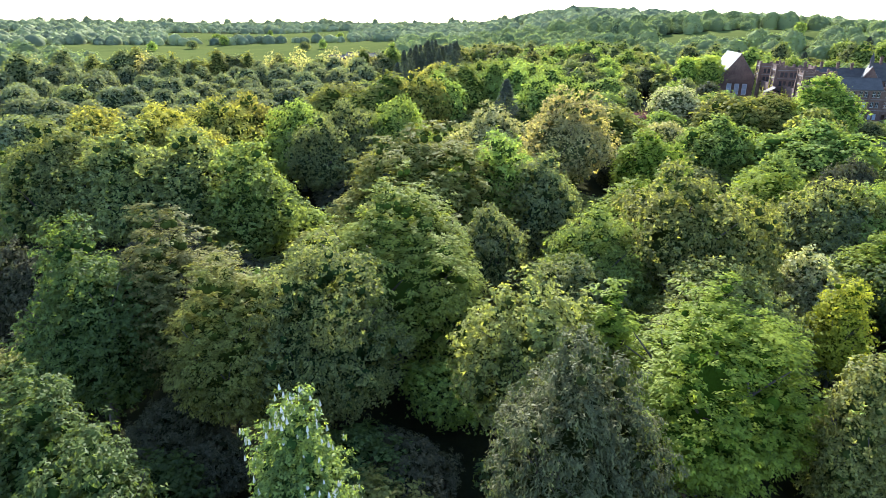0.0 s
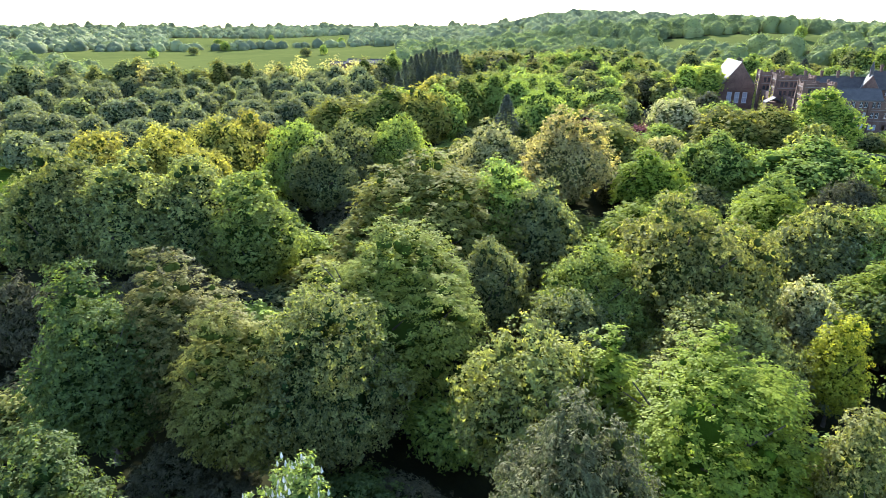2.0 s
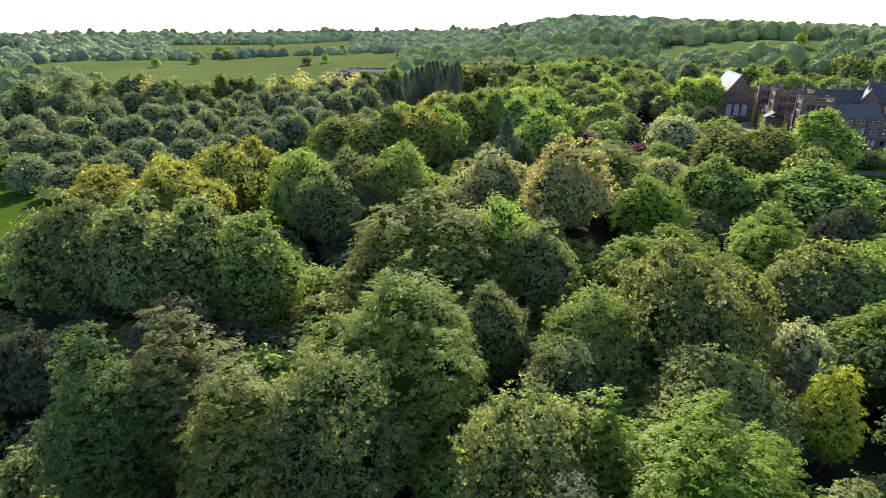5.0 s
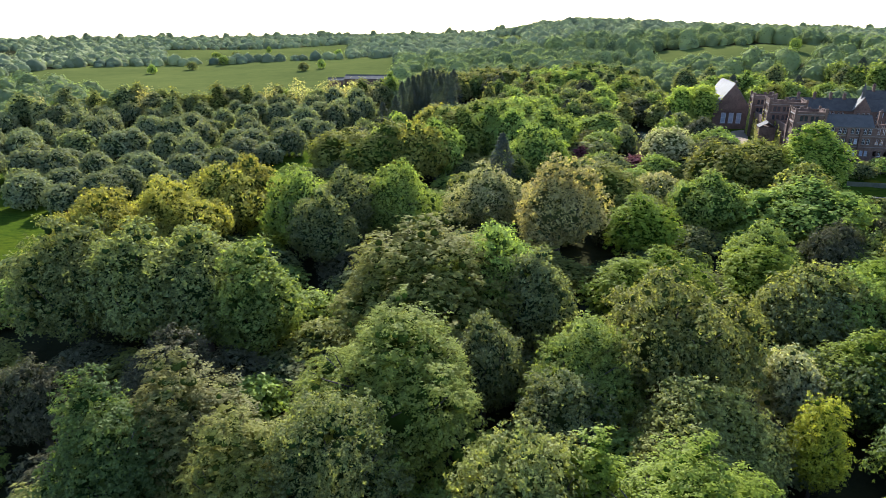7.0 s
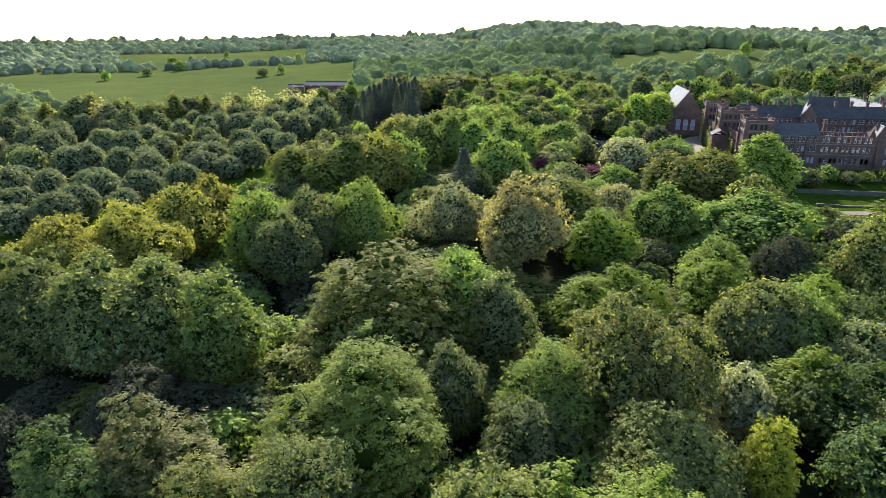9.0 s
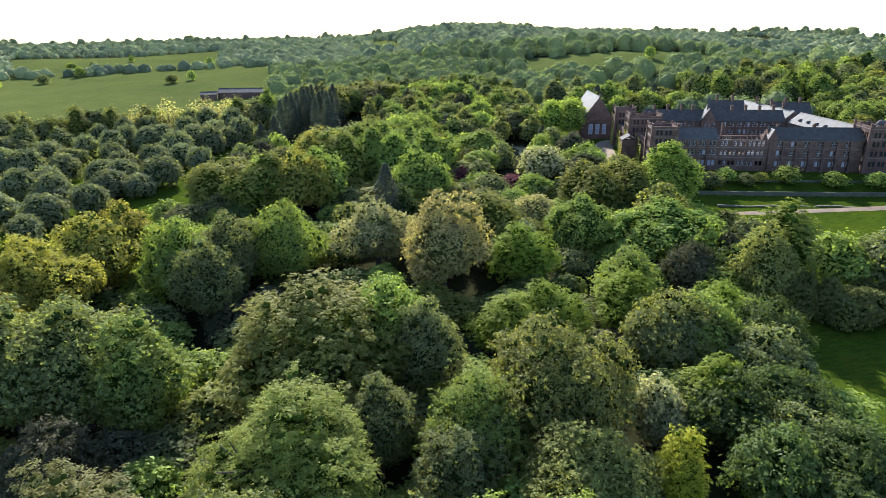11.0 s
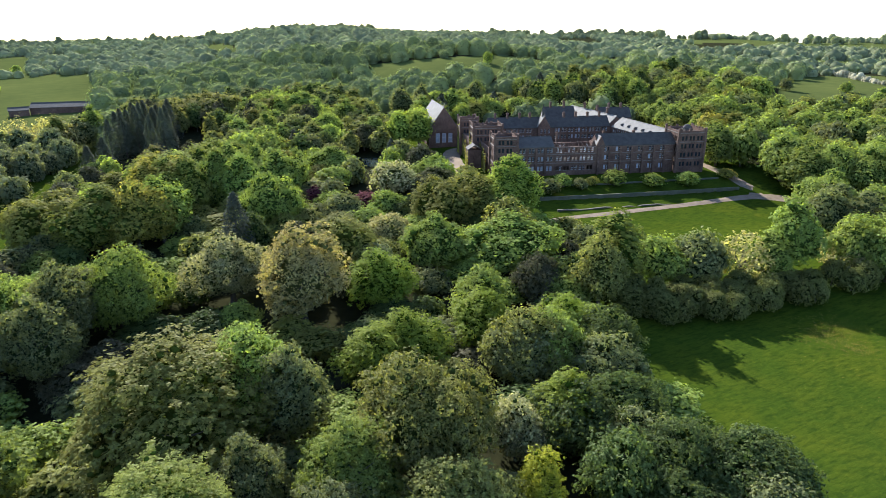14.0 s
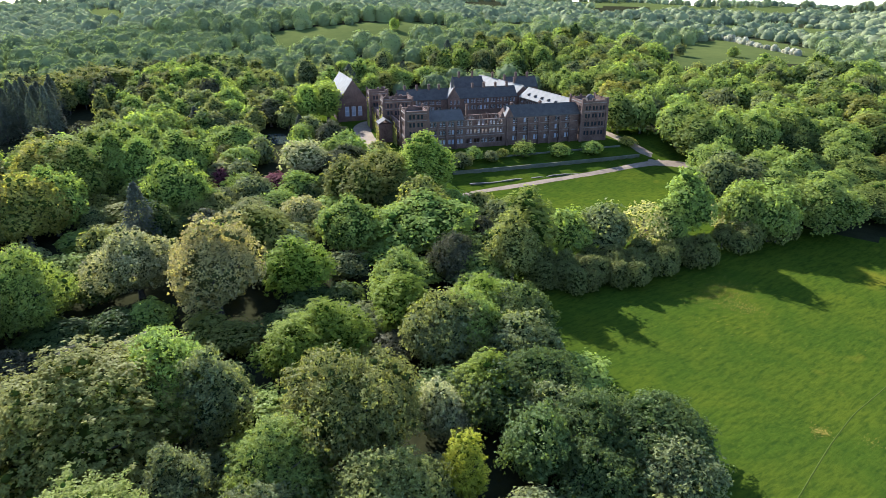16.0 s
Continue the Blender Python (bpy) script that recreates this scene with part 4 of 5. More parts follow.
pierced_wall("wall", hospital, 72.6, -2.5, EAVES, pairs(2.0, 71, 4.2), (6.3, 10.0), pose(83, 10.5, 0, 0, 0, 180), fill="open")
for x in (27.2, 46.7):
    box_part("cross_wall", hospital, STONE, x - 0.3, 0.6, -2, x + 0.3, 9.9, EAVES + 0.6)
box_part("inner_floor", hospital, TRACK, 27.5, 0.6, 5.4, 46.4, 9.9, 5.7, label="rubble-strewn floor open to the sky")
bm = bmesh.new()
gable_roof(bm, 9.9, 0, 26.9, 10.5, EAVES, 16.0)
part("roof", bm, PATCHED, hospital, "grey patched metal roof")
bm = bmesh.new()
gable_roof(bm, 47.4, 0, 83.2, 10.5, EAVES, 16.6)
part("roof", bm, SLATE, hospital, "dark blue-grey slate roof")
gable_end(hospital, 0, 10.5, 47.0, EAVES, 16.4, along="y")
gable_end(hospital, 0, 10.5, 26.5, EAVES, 15.8, along="y")
# fallen rafters over the roofless part
for k in range(8):
    x = 28.6 + k * 2.4
    bm = bmesh.new()
    a = luck.uniform(1.5, 4.8)
    tube(bm, (x, 0.4, EAVES - 0.1), (x + luck.uniform(-0.6, 0.6), a, EAVES + a * 0.45), 0.1, 0.09, 5)
    part("rafter", bm, BARK, hospital)
# two small front gables beside the break in the roof
for x0, x1, top in ((46.0, 50.2, 16.8), (43.5, 46.0, 15.6)):
    gable_end(hospital, x0, x1, -0.35, EAVES, top, 0.6)
bm = bmesh.new()
gable_roof(bm, 46.2, 0.1, 50.4, 4.6, EAVES, 16.2, "y", 0.15)
part("roof", bm, GLARE_SLATE, hospital, "small pale gable roof")
# buttresses and bands along the front
for x in (14.3, 18.4, 22.5, 46.9, 52.0, 57.2, 62.4, 67.6, 72.8, 78.0):
    bm = bmesh.new()
    extruded(bm, [(-1.15, -2.5), (-0.003, -2.5), (-0.003, 12.0), (-0.55, 10.8), (-0.55, 6.0), (-1.15, 5.0)], x, x + 0.8, True)
    part("buttress", bm, STONE, hospital)
for x0, x1 in ((10.8, 27.2), (27.2, 46.0), (50.2, 82.2)):
    for z in (5.2, 9.1, 12.15):
        box_part("string_course", hospital, DRESSED, x0, -0.16, z, x1, -0.003, z + 0.28)
tower(hospital, 0, -1.2, 10, 8.5, 17.0, ruin=0.6, label="ruined corner tower with broken battlements")
tower(hospital, 83.4, -2, 96, 10.8, 17.9, ruin=0.6, label="end tower with corner turrets and small dome")
bm = bmesh.new()
dv, df = dome(np.random.RandomState(2), 14, 6, 0.0, 0.0)
for f in df:
    bm.faces.new([bm.verts.new((90 + dv[k][0] * 1.9, 4.2 + dv[k][1] * 1.9, 18.5 + dv[k][2] * 2.0)) for k in f])
bmesh.ops.remove_doubles(bm, verts=bm.verts, dist=0.001)
slab(bm, 88, 2.2, 16.8, 92, 6.2, 18.55)
part("cupola", bm, PATCHED, hospital, "grey metal cupola")
# left range with its two towers
tower(hospital, -4.2, 27, 9.6, 37, 17.2, ruin=0.3, label="tall tower with a pierced pale parapet")
tower(hospital, -6.8, 50, 2.2, 58.5, 17.3, ruin=0.45)
pierced_wall("wall", hospital, 18.6, -2, 11.0, pairs(1.5, 18, 4.0), ROWS[:2], pose(-1.2, 27.0, 0, 0, 0, -90 + 3), fill="open")
box_part("wall", hospital, STONE, 8.2, 8.5, -2, 8.8, 27, 11.5)
pierced_wall("wall", hospital, 13.0, -2, 11.0, pairs(1.2, 12.5, 4.0), ROWS[:2], pose(-5.6, 50.0, 0, 0, 0, -90 + 4), fill="open")
box_part("flat_roof", hospital, PATCHED, -4.6, 37.1, 10.2, 8, 49.9, 10.6)
box_part("porch", hospital, STONE, -8.0, 19, -2, -1.9, 25.5, 8.4)
bm = bmesh.new()
gable_roof(bm, -8.0, 19, -1.9, 25.5, 8.4, 10.2, "y", 0.3)
part("roof", bm, PATCHED, hospital, "grey porch roof")
# middle range across the court, with the clock gable and its spirelet
pierced_wall("wall", hospital, 65.0, -2, EAVES - 0.7, pairs(1.2, 24, 3.7) + pairs(35.0, 64, 3.7), (6.0, 9.4), pose(9.0, 54.5, 0))
box_part("wall", hospital, STONE, 9, 64.4, -2, 74, 65, EAVES - 0.7)
bm = bmesh.new()
gable_roof(bm, 8.8, 54.5, 74, 65, EAVES - 0.7, 16.3)
part("roof", bm, SLATE, hospital, "long dark slate roof")
pierced_wall("wall", hospital, 6.4, -2, 12.4, [1.2, 3.2, 5.2], (6.0, 9.2), pose(34.6, 53.0, 0))
for x in (34.6, 40.4):
    box_part("wall", hospital, STONE, x, 53.6, -2, x + 0.6, 55.5, 12.4)
gable_end(hospital, 34.6, 41.0, 53.0, 12.4, 17.8, 0.6)
bm = bmesh.new()
gable_roof(bm, 34.6, 53.6, 41.0, 59.5, 12.4, 17.6, "y", 0.3)
part("roof", bm, GLARE_SLATE, hospital, "steep gable roof with sun glare in its pale slate")
bm = bmesh.new()
slab(bm, 37.2, 55.6, 16.6, 38.4, 56.8, 20.2)
tube(bm, (37.8, 56.2, 20.2), (37.8, 56.2, 20.5), 1.0, 0.95, 8)
tube(bm, (37.8, 56.2, 20.5), (37.8, 56.2, 24.0), 0.9, 0.05, 8)
part("spirelet", bm, PATCHED, hospital, "grey slated bell spirelet")
for x, y, z in ((13, 59.7, 20.2), (19.5, 59.7, 20.4), (26, 59.7, 20.4), (31.5, 59.7, 20.2), (50, 59.7, 20.2), (56.5, 59.7, 20.4), (63, 59.7, 20.2), (69.5, 59.7, 20.6)):
    chimney(hospital, x, y, 15.6, z - 1.5)
for x in (12.5, 30.5, 52.2, 66.5):
    chimney(hospital, x, 8.2, 13.0, 17.6, 1.0)
# right wing: long pale roof with six dormers
WING = pose(82.5, 10.9, 0, 0, 0, 10.5)
pierced_wall("wall", hospital, 43.0, -2, EAVES - 0.8, pairs(1.2, 42.5, 3.7), (2.2, 6.0, 9.2), WING @ pose(0, 43, 0, 0, 0, -90))
box_part("wall", hospital, STONE, 10.4, 0, -2, 11, 43, EAVES - 0.8, m=WING)
bm = bmesh.new()
gable_roof(bm, 0, 0, 11, 43, EAVES - 0.8, 16.0, "y")
wing_roof = part("roof", bm, GLARE_SLATE, hospital, "slate roof with the sun's glare in its pale colour", m=WING)
gable_end(hospital, 0, 11, 0, EAVES - 0.8, 15.7, 0.5, m=WING)
gable_end(hospital, 0, 11, 42.5, EAVES - 0.8, 15.7, 0.5, m=WING)
for k in range(6):
    y = 6.5 + k * 6.0
    bm = bmesh.new()
    slab(bm, 1.3, y - 0.7, 11.9, 3.4, y + 0.7, 13.4)
    extruded(bm, [(y - 0.95, 13.35), (y + 0.95, 13.35), (y, 14.25)], 1.05, 3.9, True)
    dm = part("dormer", bm, SLATE, wing_roof, "dark slate dormer")
    part("pane", PANE_ME, GLASS, wing_roof, m=pose(1.27, y + 0.45, 12.15, 0, 0, -90) @ Matrix.Diagonal((0.8, 1, 0.55, 1)))
# ranges at the back
box_part("wall", hospital, STONE, 48, 86, -2, 66, 96, EAVES)
bm = bmesh.new()
gable_roof(bm, 48, 86, 66, 96, EAVES, 17.2)
part("roof", bm, SLATE, hospital)
gable_end(hospital, 86, 96, 48, EAVES, 17.0, along="y", mat=DRESSED)
gable_end(hospital, 86, 96, 65.5, EAVES, 17.0, along="y")
REAR = pose(75.5, 60, 0, 0, 0, 13)
box_part("wall", hospital, STONE, 0, 0, -2, 9.5, 46, EAVES - 0.8, m=REAR)
bm = bmesh.new()
gable_roof(bm, 0, 0, 9.5, 46, EAVES - 0.8, 15.8, "y")
part("roof", bm, GLARE_SLATE, hospital, "pale roof of the rear range", m=REAR)
gable_end(hospital, 0, 9.5, 0.02, EAVES - 0.8, 15.6, 0.5, m=REAR)
box_part("wall", hospital, STONE, 76.2, 78, -2, 96, 88, EAVES)
bm = bmesh.new()
gable_roof(bm, 76.2, 78, 96, 88, EAVES, 17.4)
part("roof", bm, SLATE, hospital)
for x, y, z in ((52, 91, 20.4), (60, 91, 20.4), (78, 70, 19.4), (76, 80, 19.4), (73, 92, 19.4), (84, 83, 20), (91, 83, 20)):
    chimney(hospital, x, y, 16.4, z)

# chapel
chapel = new("chapel")
chapel.matrix_basis = HM @ pose(-12.5, 70, 0, 0, 0, 5)
tagged(chapel, "dark stone chapel with a steep pale slate roof", "chapel")
box_part("wall", chapel, STONE, -8, 0.6, -2, -7.4, 32, 9.5)
box_part("wall", chapel, STONE, 7.4, 0.6, -2, 8, 32, 9.5)
pierced_wall("wall", chapel, 16.0, -2, 9.5, [3.4, 6.9, 10.4], (2.5,), pose(-8, 0, 0), w=2.2, h=5.0)
pierced_wall("wall", chapel, 16.0, -2, 9.5, [3.4, 10.4], (2.5,), pose(8, 32.6, 0, 0, 0, 180), w=2.2, h=5.0)
gable_end(chapel, -8, 8, 0, 9.5, 21.2, 0.6)
gable_end(chapel, -8, 8, 32, 9.5, 21.2, 0.6)
bm = bmesh.new()
gable_roof(bm, -8, 0.4, 8, 32.4, 9.5, 21.0, "y", 0.5)
part("roof", bm, GLARE_SLATE, chapel, "steep pale slate roof")
for x in (-8.5, 7.3):
    bm = bmesh.new()
    slab(bm, x, -0.9, -2, x + 1.2, -0.003, 8.5)
    extruded(bm, [(x, 8.5), (x + 1.2, 8.5), (x + 0.6, 10.0)], -0.9, -0.003)
    part("buttress", bm, STONE, chapel)
bm = bmesh.new()
slab(bm, -0.12, 0.1, 21.0, 0.12, 0.4, 23.0)
slab(bm, -0.6, 0.1, 22.0, 0.6, 0.4, 22.3)
part("cross", bm, DRESSED, chapel)
box_part("aisle", chapel, STONE, 8.2, 6, -2, 13, 26, 6.5)
bm = bmesh.new()
extruded(bm, [(8.05, 9.0), (13.4, 6.4), (13.4, 6.7), (8.05, 9.3)], 5.6, 26.4)
part("aisle_roof", bm, SLATE, chapel)

# terrace walls below the front
def terrace_wall(u0, u1, v0, v1, sag, base, top, mat, label, thick=0.6, rough=0.0):
    bm = bmesh.new()
    n = max(4, int((u1 - u0) / 3))
    prev = None
    rnd = random.Random(int(u0 + v0 * 3))
    for k in range(n + 1):
        f = k / n
        u, v = u0 + (u1 - u0) * f, v0 + (v1 - v0) * f - sag * 4 * f * (1 - f)
        t = top + rnd.uniform(-rough, rough)
        ring = [bm.verts.new(hplace(u, v, base)), bm.verts.new(hplace(u, v, t)), bm.verts.new(hplace(u, v + thick, t)), bm.verts.new(hplace(u, v + thick, base))]
        if prev:
            for i in range(4):
                bm.faces.new((prev[i], prev[(i + 1) % 4], ring[(i + 1) % 4], ring[i]))
        else:
            bm.faces.new(ring)
        prev = ring
    bm.faces.new(prev[::-1])
    bmesh.ops.recalc_face_normals(bm, faces=bm.faces)
    me = bpy.data.meshes.new("retaining_wall")
    bm.to_mesh(me)
    bm.free()
    me.materials.append(mat)
    tagged(new("retaining_wall", me), label, "wall", kind="structure")


terrace_wall(13, 101, -30.0, -25.6, 0.6, -4.6, -1.5, WALLSTONE, "long pale lichened terrace wall with a grass strip below")
terrace_wall(14, 98, -18, -14, 0.4, -1.8, -0.1, WALLSTONE, "low pale kerb wall in front of the hospital")
terrace_wall(17, 40, -40.5, -38.5, 0.5, -5.6, -4.0, RUBBLE, "broken dark rubble wall beside the drive", 0.8, 0.25)
terrace_wall(44, 98, -38.5, -33.5, 0.8, -5.8, -4.1, RUBBLE, "broken dark rubble wall beside the drive", 0.8, 0.25)


# ivy on the sunlit side walls
def ivy(u, v0, v1, z0, z1, n, seed, skew=0.0):
    r = np.random.RandomState(seed)
    a, b = r.uniform(0, 1, n), r.beta(1.2, 1.5, n)
    edge = 0.5 + 0.5 * np.sin(a * 17 + seed) * np.sin(a * 5.3)
    b = b * (0.45 + 0.55 * edge)
    pos = np.stack([u + skew * a - r.uniform(0.02, 0.35, n), v0 + (v1 - v0) * a, z0 + (z1 - z0) * b], -1)
    nrm = np.array([-1.0, 0, 0.5]) + 0.5 * unit(r, n)
    me = facet_mesh("ivy", leaf_verts(pos, nrm, unit(r, n) + np.array([0, 0, -1.0]), 0.75 * r.uniform(0.6, 1.3, n), 0.6), np.arange(4 * n).reshape(-1, 4))
    me.materials.append(LEAF_MATERIAL["golden_oak"])
    ob = new("ivy", me)
    ob.matrix_basis = HM
    tagged(ob, "yellow-green ivy climbing the sunlit stone wall", "ivy", kind="stuff")


ivy(-1.9, 9, 26, -0.5, 11.5, 700, 1, 0.7)
ivy(-4.4, 27, 37, -0.5, 15, 500, 2)
ivy(-5.8, 37.5, 50, -0.5, 11, 500, 3)
ivy(-7.0, 50, 58, -0.5, 16, 420, 4)
ivy(-8.2, 19, 25.5, -0.5, 9, 300, 5)



# ---- woods that fill the plan between the single trees ----
MARSH = [(-120, 175), (-175, 215), (-260, 290), (-215, 335), (-120, 365), (-40, 385), (-42, 350), (-62, 262), (-84, 200)]


def before_fields(x, y, reach=70):
    """Where a tall tree would stand in front of a field."""
    d = np.hypot(x, y)
    return np.any([open_land(x * (1 + k / d), y * (1 + k / d)) for k in range(0, reach + 1, 10)], axis=0) & (np.degrees(np.arctan2(x, y)) > 44)


def scatter(rng, x0, y0, x1, y1, spacing):
    """Jittered places in a rectangle."""
    gx, gy = np.meshgrid(np.arange(x0, x1, spacing), np.arange(y0, y1, spacing))
    pts = np.stack([gx.ravel(), gy.ravel()], -1).astype(float)
    pts[:, 0] += np.where((np.arange(len(pts)) // gx.shape[1]) % 2, spacing / 2, 0)
    return pts + rng.uniform(-0.38, 0.38, pts.shape) * spacing


def fringe(rng, poly, spacing, kinds, tall, wide, clear=0.8, view=(-44, 72), fine=235):
    """Plants trees in the gaps of a wood."""
    p = np.array(poly)
    pts = scatter(rng, *p.min(0), *p.max(0), spacing)
    pts = pts[inside(poly, pts[:, 0], pts[:, 1])]
    named = list(PLANTED)
    for x, y in pts:
        d, az = math.hypot(x, y), math.degrees(math.atan2(x, y))
        if d < 30 or not view[0] < az < view[1]:
            continue
        if 16.1 < az < 18.3 and 240 < d < 300:
            continue
        if (x - 91) ** 2 + (y - 294) ** 2 < 150 or (-34 < x < 24 and 318 < y < 402):
            continue
        if bool(before_fields(x, y)) and rng.rand() < 0.85:
            continue
        if any((x - a) ** 2 + (y - b) ** 2 < (clear * r) ** 2 for a, b, r in named):
            continue
        h = float(np.interp(d, [110, 230, 300, 400], [tall[0], tall[1] * 0.58, tall[1] * 0.7, tall[1]]))
        plant(kinds[rng.randint(len(kinds))], float(x), float(y), ground_at(x, y) + h * rng.uniform(0.78, 1.22), wide * rng.uniform(0.85, 1.25), "middle" if d < 60 else "far" if d < fine else "distant")


MIXED = ["maple", "maple", "maple", "ash", "ash", "hornbeam", "sycamore", "sycamore", "oak_pale", "yew"]
rng = np.random.RandomState(5)
fringe(rng, NEAR_WOOD, 11.5, MIXED, (7, 16), 5.8)
fringe(rng, EAST_WOOD, 15, ["maple", "oak", "oak", "oak", "ash", "sycamore", "hornbeam"], (13, 17), 7.8, fine=330)
fringe(rng, BACK_WOOD, 15, ["oak", "maple", "hornbeam", "ash", "oak", "spruce", "maple", "ash"], (14, 17), 7.2)
fringe(rng, MARSH, 16.5, ["willow", "willow", "willow", "willow", "willow", "willow", "willow", "ash", "willow"], (15, 16), 6.6, 0.5)
# a row of taller trees behind the marsh
for k in range(34):
    az, d = radians(-33 + k * 0.86 + rng.uniform(-0.3, 0.3)), 392 + rng.uniform(-9, 9)
    x, y = d * math.sin(az), d * math.cos(az)
    plant(["ash", "hornbeam", "maple", "hawthorn", "ash", "oak_pale"][rng.randint(6)], x, y, ground_at(x, y) + rng.uniform(14, 23), rng.uniform(5.5, 8.5), "distant")


def in_plan(x, y):
    c, s = math.cos(radians(HYAW)), math.sin(radians(HYAW))
    return (x - HX) * c + (y - HY) * s, -(x - HX) * s + (y - HY) * c


def sector(rng, d0, d1, a0, a1, spacing):
    """Jittered places in a sector."""
    pts = []
    for d in np.arange(d0, d1, spacing):
        for a in np.arange(a0, a1, math.degrees(spacing / d)):
            dd, aa = d + rng.uniform(-0.45, 0.45) * spacing, radians(a + math.degrees(spacing / d) * rng.uniform(-0.45, 0.45))
            pts.append((dd * math.sin(aa), dd * math.cos(aa)))
    return np.array(pts)


def joined_wood(name, pts, radius, tall, leaves, ln, sides, rings, material, label, seed, sink=0.75):
    """Many distant crowns: a lumpy shell each, with tufts that break the outline."""
    r = np.random.RandomState(seed)
    z = height(pts[:, 0], pts[:, 1])
    lv, cv, cf, n = [], [], [], 0
    for (x, y), zz in zip(pts, z):
        k = r.uniform(0.45, 1.35)
        size = np.array([radius * k, radius * k * r.uniform(0.8, 1.25), tall * k * 0.5 * r.uniform(0.75, 1.25)])
        at = np.array([x, y, zz + size[2] * sink])
        if sides:
            v, f = dome(r, sides, rings, -0.6, 0.14)
            cv.append(v * size * 0.8 + at)
            cf.append(f + n)
            n += len(v)
        d = unit(r, leaves)
        d[:, 2] = np.abs(d[:, 2])
        lv.append(leaf_verts(d * size * r.uniform(0.84, 1.08, (leaves, 1)) + at, d + np.array([0, 0, 0.2]) + 0.15 * unit(r, leaves), unit(r, leaves), ln * k * r.uniform(0.6, 1.3, leaves), 0.8 * ln * k, 0.0, 3))
    lv = np.concatenate(lv)
    if not sides:
        me = facet_mesh(name, lv, np.arange(len(lv)).reshape(-1, 3))
        me.materials.append(material)
        return tagged(new(name, me), label, "woodland", kind="stuff")
    cv, cf = np.concatenate(cv), np.concatenate(cf)
    cf = np.concatenate([cf[:, (0, 1, 2)], cf[:, (0, 2, 3)]])
    me = facet_mesh(name, np.concatenate([lv, cv]), np.concatenate([np.arange(len(lv)).reshape(-1, 3), cf + len(lv)]), len(cf))
    me.materials.append(material)
    return tagged(new(name, me), label, "woodland", kind="stuff")


# Distance haze is put into these leaf colours, paler and bluer than nearer trees.
HAZY_FAR_GREEN = foliage("hazed far wood leaves", (0.072, 0.102, 0.046), (0.132, 0.165, 0.058), (0.9, 0.85, 0.7), shine=0.0, grain=0.02)
HAZY_MID_GREEN = foliage("hazed valley wood leaves", (0.062, 0.096, 0.036), (0.114, 0.154, 0.048), (1.0, 0.95, 0.6), shine=0.0, grain=0.04)
MAY = foliage("may blossom", (0.17, 0.19, 0.08), (0.32, 0.35, 0.16), (0.4, 0.4, 0.4), shine=0.0)
pts = np.concatenate([sector(rng, 690, 1000, -42, 75, 11), sector(rng, 1000, 1440, -42, 75, 14)])
pts = pts[~open_land(pts[:, 0], pts[:, 1])]
thin = np.array([noise.noise(Vector((x * 0.006, y * 0.006, 3))) for x, y in pts])
d = np.hypot(pts[:, 0], pts[:, 1])
a = np.degrees(np.arctan2(pts[:, 0], pts[:, 1]))
keep = thin > np.where((d > 900) & (a > 30), -0.05, -0.45)
joined_wood("far_woodland", pts[keep], 8.2, 12.5, 15, 2.0, 7, 3, HAZY_FAR_GREEN, "wooded hills with hedges and copses on the skyline", 1, 0.35)
pts = sector(rng, 380, 700, -44, 74, 12.5)
x, y = pts.T
u, v = in_plan(x, y)
keep = ~before_fields(x, y, 40) & ~open_land(x, y) & ~((u > -40) & (u < 115) & (v < 125)) & ~inside(MARSH, x, y) & ~inside(NEAR_WOOD, x, y) & ~inside(EAST_WOOD, x, y) & ~inside(BACK_WOOD, x, y)
joined_wood("valley_woodland", pts[keep], 8.0, 15.0, 150, 1.5, 10, 5, HAZY_MID_GREEN, "dense mixed wood on the slopes of the valley", 2, 0.55)
# taller trees that break the skyline, and single trees in the fields
pts = sector(rng, 1240, 1390, -42, 75, 17)
thin = np.array([noise.noise(Vector((x * 0.012, y * 0.012, 9))) for x, y in pts])
joined_wood("skyline_woodland", pts[thin > 0.13], 7.5, 17, 40, 2.8, 7, 4, HAZY_FAR_GREEN, "taller trees standing along the skyline", 4, 0.42)
for az, d, kind in ((-24, 690, "maple"), (-21, 720, "ash"), (-18.5, 760, "maple"), (-12, 640, "ash"), (-10.5, 655, "maple"), (-19, 830, "maple"), (-17.5, 835, "ash"), (-15, 780, "hawthorn"), (-14.8, 900, "maple"), (-9, 820, "maple"), (28, 600, "maple"), (52, 580, "ash"), (56, 590, "maple"), (36, 630, "maple")):
    x, y = d * math.sin(radians(az)), d * math.cos(radians(az))
    plant(kind, x, y, ground_at(x, y) + rng.uniform(7, 11), rng.uniform(4, 6), "distant")
# hedges white with may blossom between the fields
line = np.array([(x, y) for x, y in zip(np.interp(np.arange(46), [0, 15, 30, 45], [589, 575, 559, 544]), np.interp(np.arange(46), [0, 15, 30, 45], [433, 390, 347, 306]))]) + rng.uniform(-1.5, 1.5, (46, 2))
joined_wood("may_hedge", line, 3.0, 5.5, 14, 1.2, 8, 4, MAY, "long hedge white with may blossom between pastures", 6, 0.6)
line = np.stack([np.full(14, 452.0), np.linspace(404, 372, 14)], -1) + rng.uniform(-2.5, 2.5, (14, 2))
joined_wood("may_hedge", line, 2.8, 5, 14, 1.2, 8, 4, MAY, "short hedge white with may blossom beside the wood", 7, 0.6)


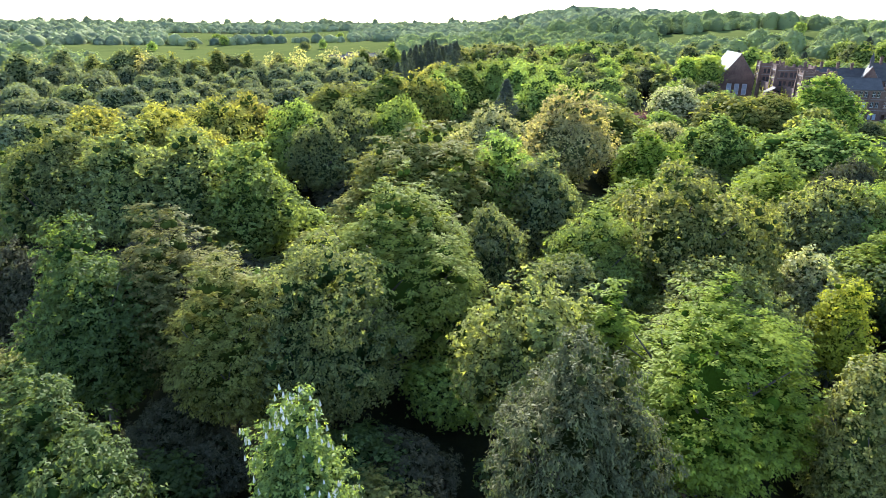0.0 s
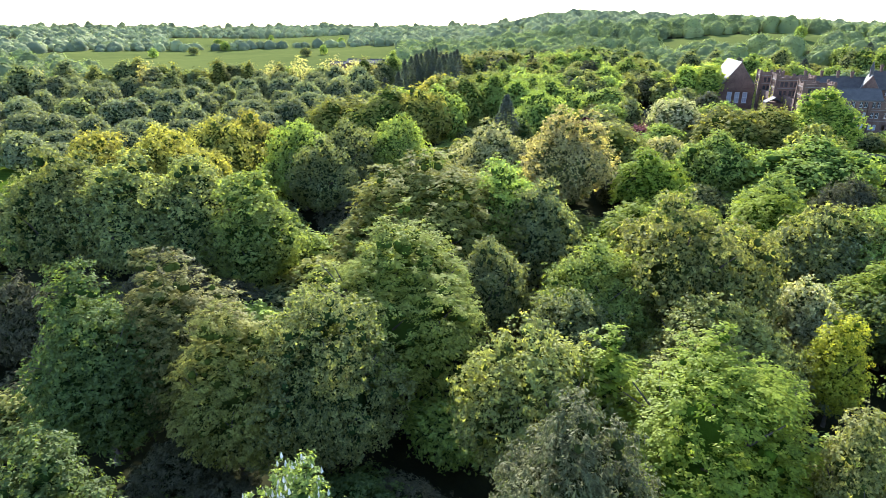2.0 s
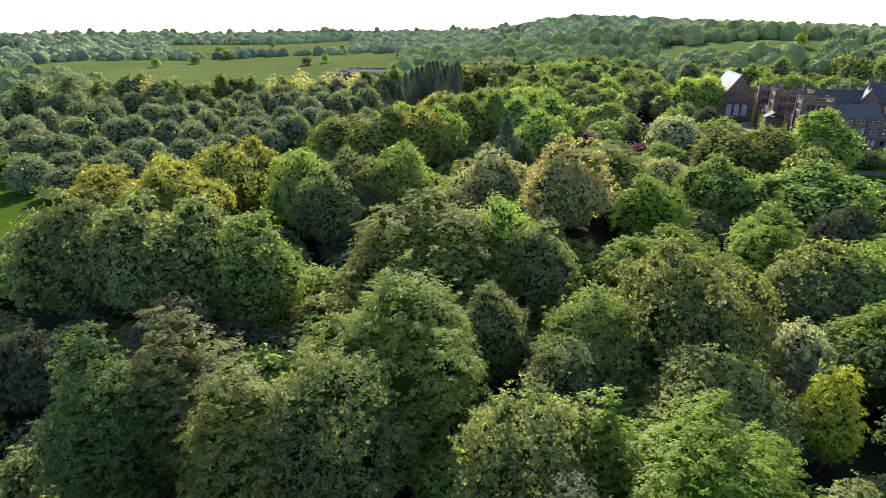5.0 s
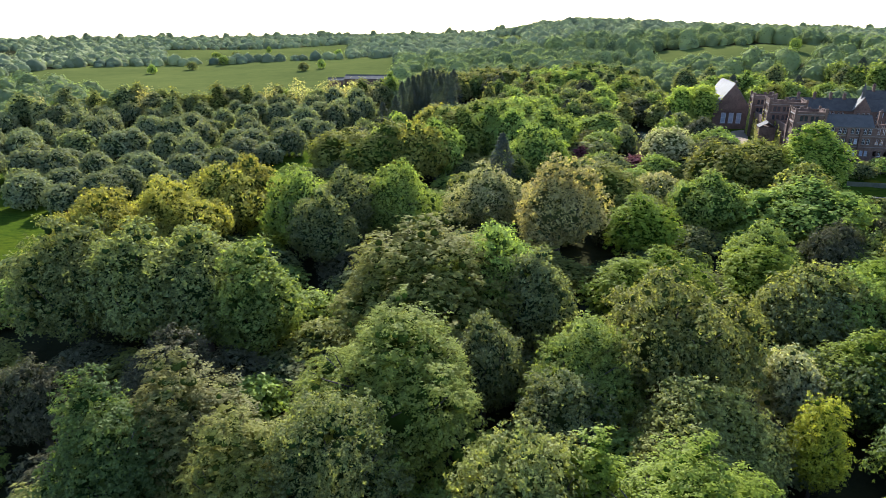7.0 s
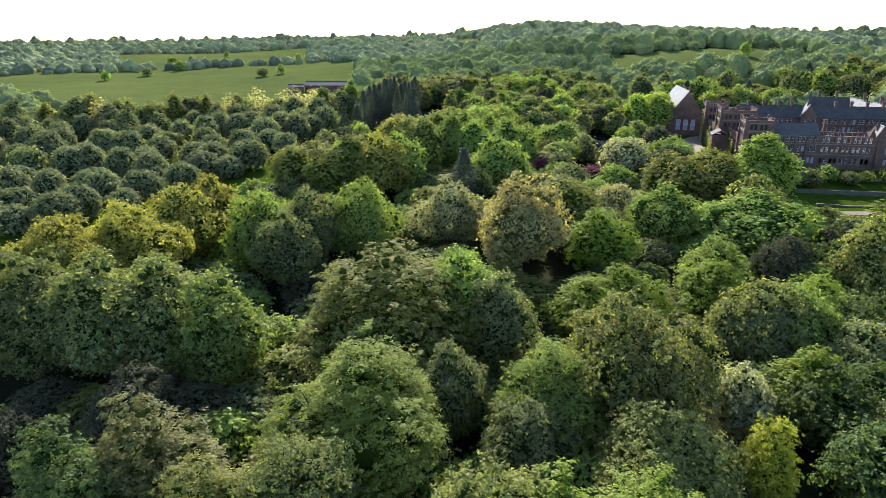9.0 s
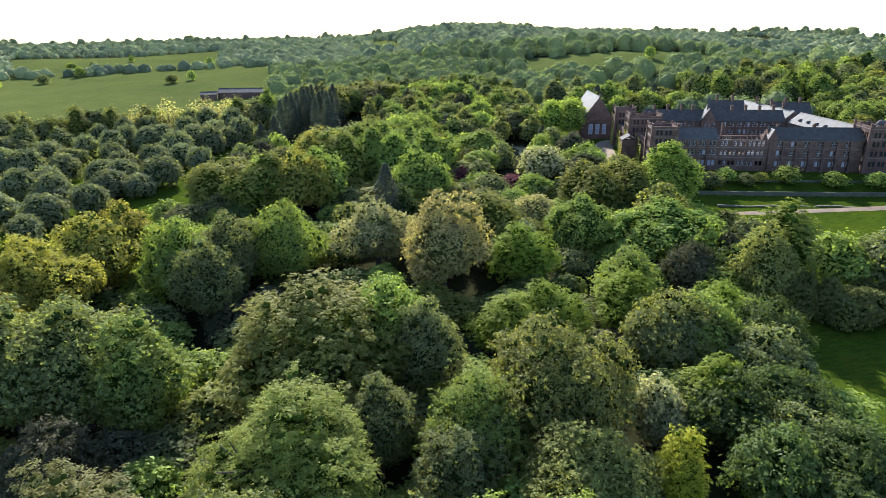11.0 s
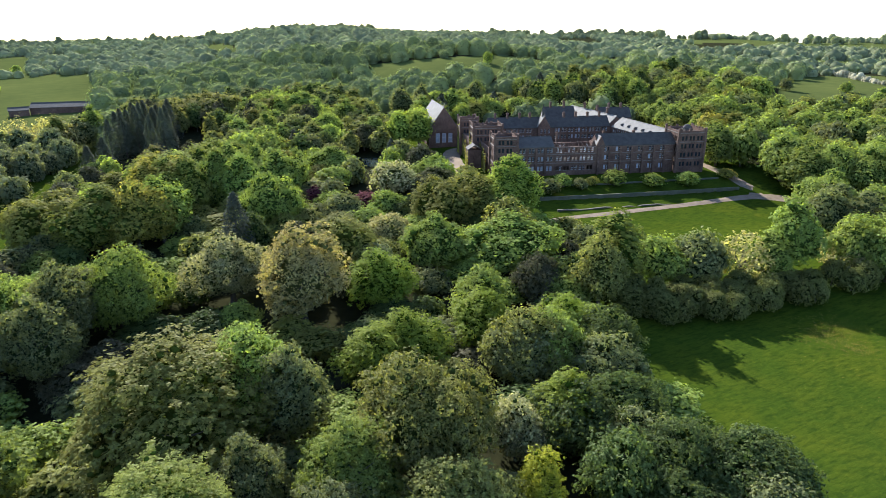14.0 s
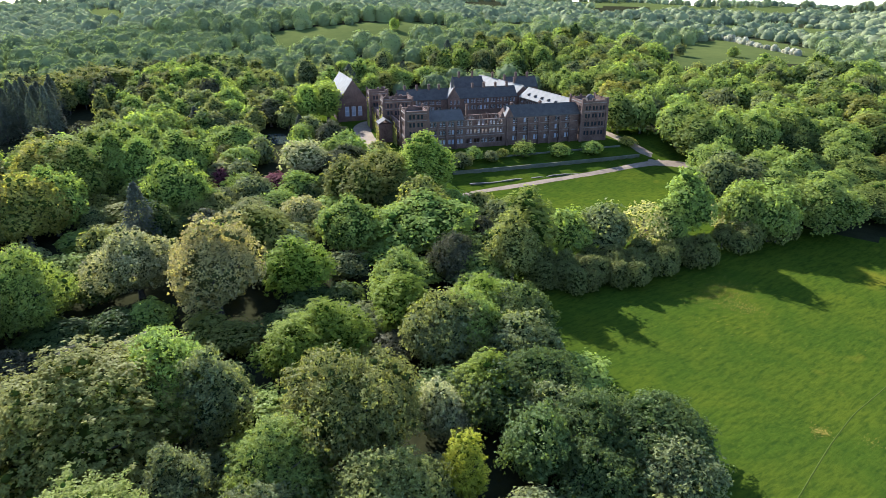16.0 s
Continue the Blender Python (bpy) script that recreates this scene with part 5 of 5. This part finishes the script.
# ---- farm sheds beyond the marsh, and the pond in the wood ----
def shed(x0, y0, length, depth, tall, turn, label):
    t = new("farm_shed")
    t.matrix_basis = pose(x0, y0, ground_at(x0, y0), 0, 0, turn)
    tagged(t, label, "farm shed")
    for d in ((0, 0, -1, length, 0.3, tall), (0, depth - 0.3, -1, length, depth, tall), (0, 0.3, -1, 0.3, depth - 0.3, tall), (length - 0.3, 0.3, -1, length, depth - 0.3, tall)):
        box_part("wall", t, STONE, *d)
    b = bmesh.new()
    gable_roof(b, -0.4, 0, length + 0.4, depth, tall, tall + depth * 0.22)
    part("roof", b, PATCHED, t, "grey sheet roof")
    gable_end(t, 0, depth, 0.02, tall, tall + depth * 0.2, 0.26, DRESSED, "y")
    gable_end(t, 0, depth, length - 0.28, tall, tall + depth * 0.2, 0.26, DRESSED, "y")


shed(-80, 527, 38, 12, 4.6, -9, "long low farm shed with a grey roof")
shed(-92, 522, 12, 8, 4.2, 8, "small stone farm house beside the long shed")
WATER, wt, wb = nodes_of("pond water")
wb.inputs["Base Color"].default_value = (0.03, 0.04, 0.035, 1)
wb.inputs["Roughness"].default_value = 0.06
bump(wt, wb, noisy(wt, 0.8, 3), 0.08, 0.05)
ring = [(91 + math.cos(k * 0.2618) * (8 + math.sin(k * 1.3)), 294 + math.sin(k * 0.2618) * (11 + math.cos(k * 2.1))) for k in range(24)]
level = max(ground_at(x, y) for x, y in ring) + 0.15
b = bmesh.new()
top = [b.verts.new((x, y, level)) for x, y in ring]
low = [b.verts.new((x * 1.0, y, level - 1.5)) for x, y in ring]
b.faces.new(top)
for k in range(24):
    b.faces.new((low[k], low[(k + 1) % 24], top[(k + 1) % 24], top[k]))
me = bpy.data.meshes.new("pond")
bmesh.ops.recalc_face_normals(b, faces=b.faces)
b.to_mesh(me)
b.free()
me.materials.append(WATER)
tagged(new("pond", me), "small pond that mirrors the pale sky", "pond", kind="structure")


# ---- a trodden path and buttercups in the lower meadow ----
PATH_GRASS = surface("trodden grass", (0.032, 0.047, 0.008), (0.055, 0.07, 0.013), 0.8, 0.95, 0.2)
PATH_GRASS.node_tree.nodes["Principled BSDF"].inputs["Specular IOR Level"].default_value = 0.0
strip("footpath", [(160, 48), (137.4, 45.2), (123.2, 44.2), (111.1, 42), (101.4, 39.7), (94.1, 37.9), (80, 35)], [0.35] * 7, PATH_GRASS, "narrow trodden path through the long grass", "path", 0.05, 1.5)
BUTTERCUP = surface("buttercup petals", (0.2, 0.13, 0.008), (0.34, 0.22, 0.01), 4.0, 0.7, 0.1)
r = np.random.RandomState(14)
spots = [(142.4, 88.7, 4.0, 700), (144, 81.5, 2.2, 260), (112.3, 44.6, 0.8, 200), (135, 74, 8.0, 60), (117.6, 38.4, 1.0, 50), (150, 91, 4.0, 400)]
at = np.concatenate([np.array([x, y]) + r.normal(0, w, (n, 2)) for x, y, w, n in spots])
at = np.column_stack([at, height(at[:, 0], at[:, 1]) + 0.3])
n = len(at)
me = facet_mesh("buttercups", leaf_verts(at, unit(r, n) * 0.3 + np.array([0, 0, 1.0]), unit(r, n), 0.15 * r.uniform(0.6, 1.4, n), 0.13, 0.1), np.arange(4 * n).reshape(-1, 4))
me.materials.append(BUTTERCUP)
tagged(new("buttercups", me), "loose drifts of yellow buttercups in the meadow grass", "flowers", kind="stuff")
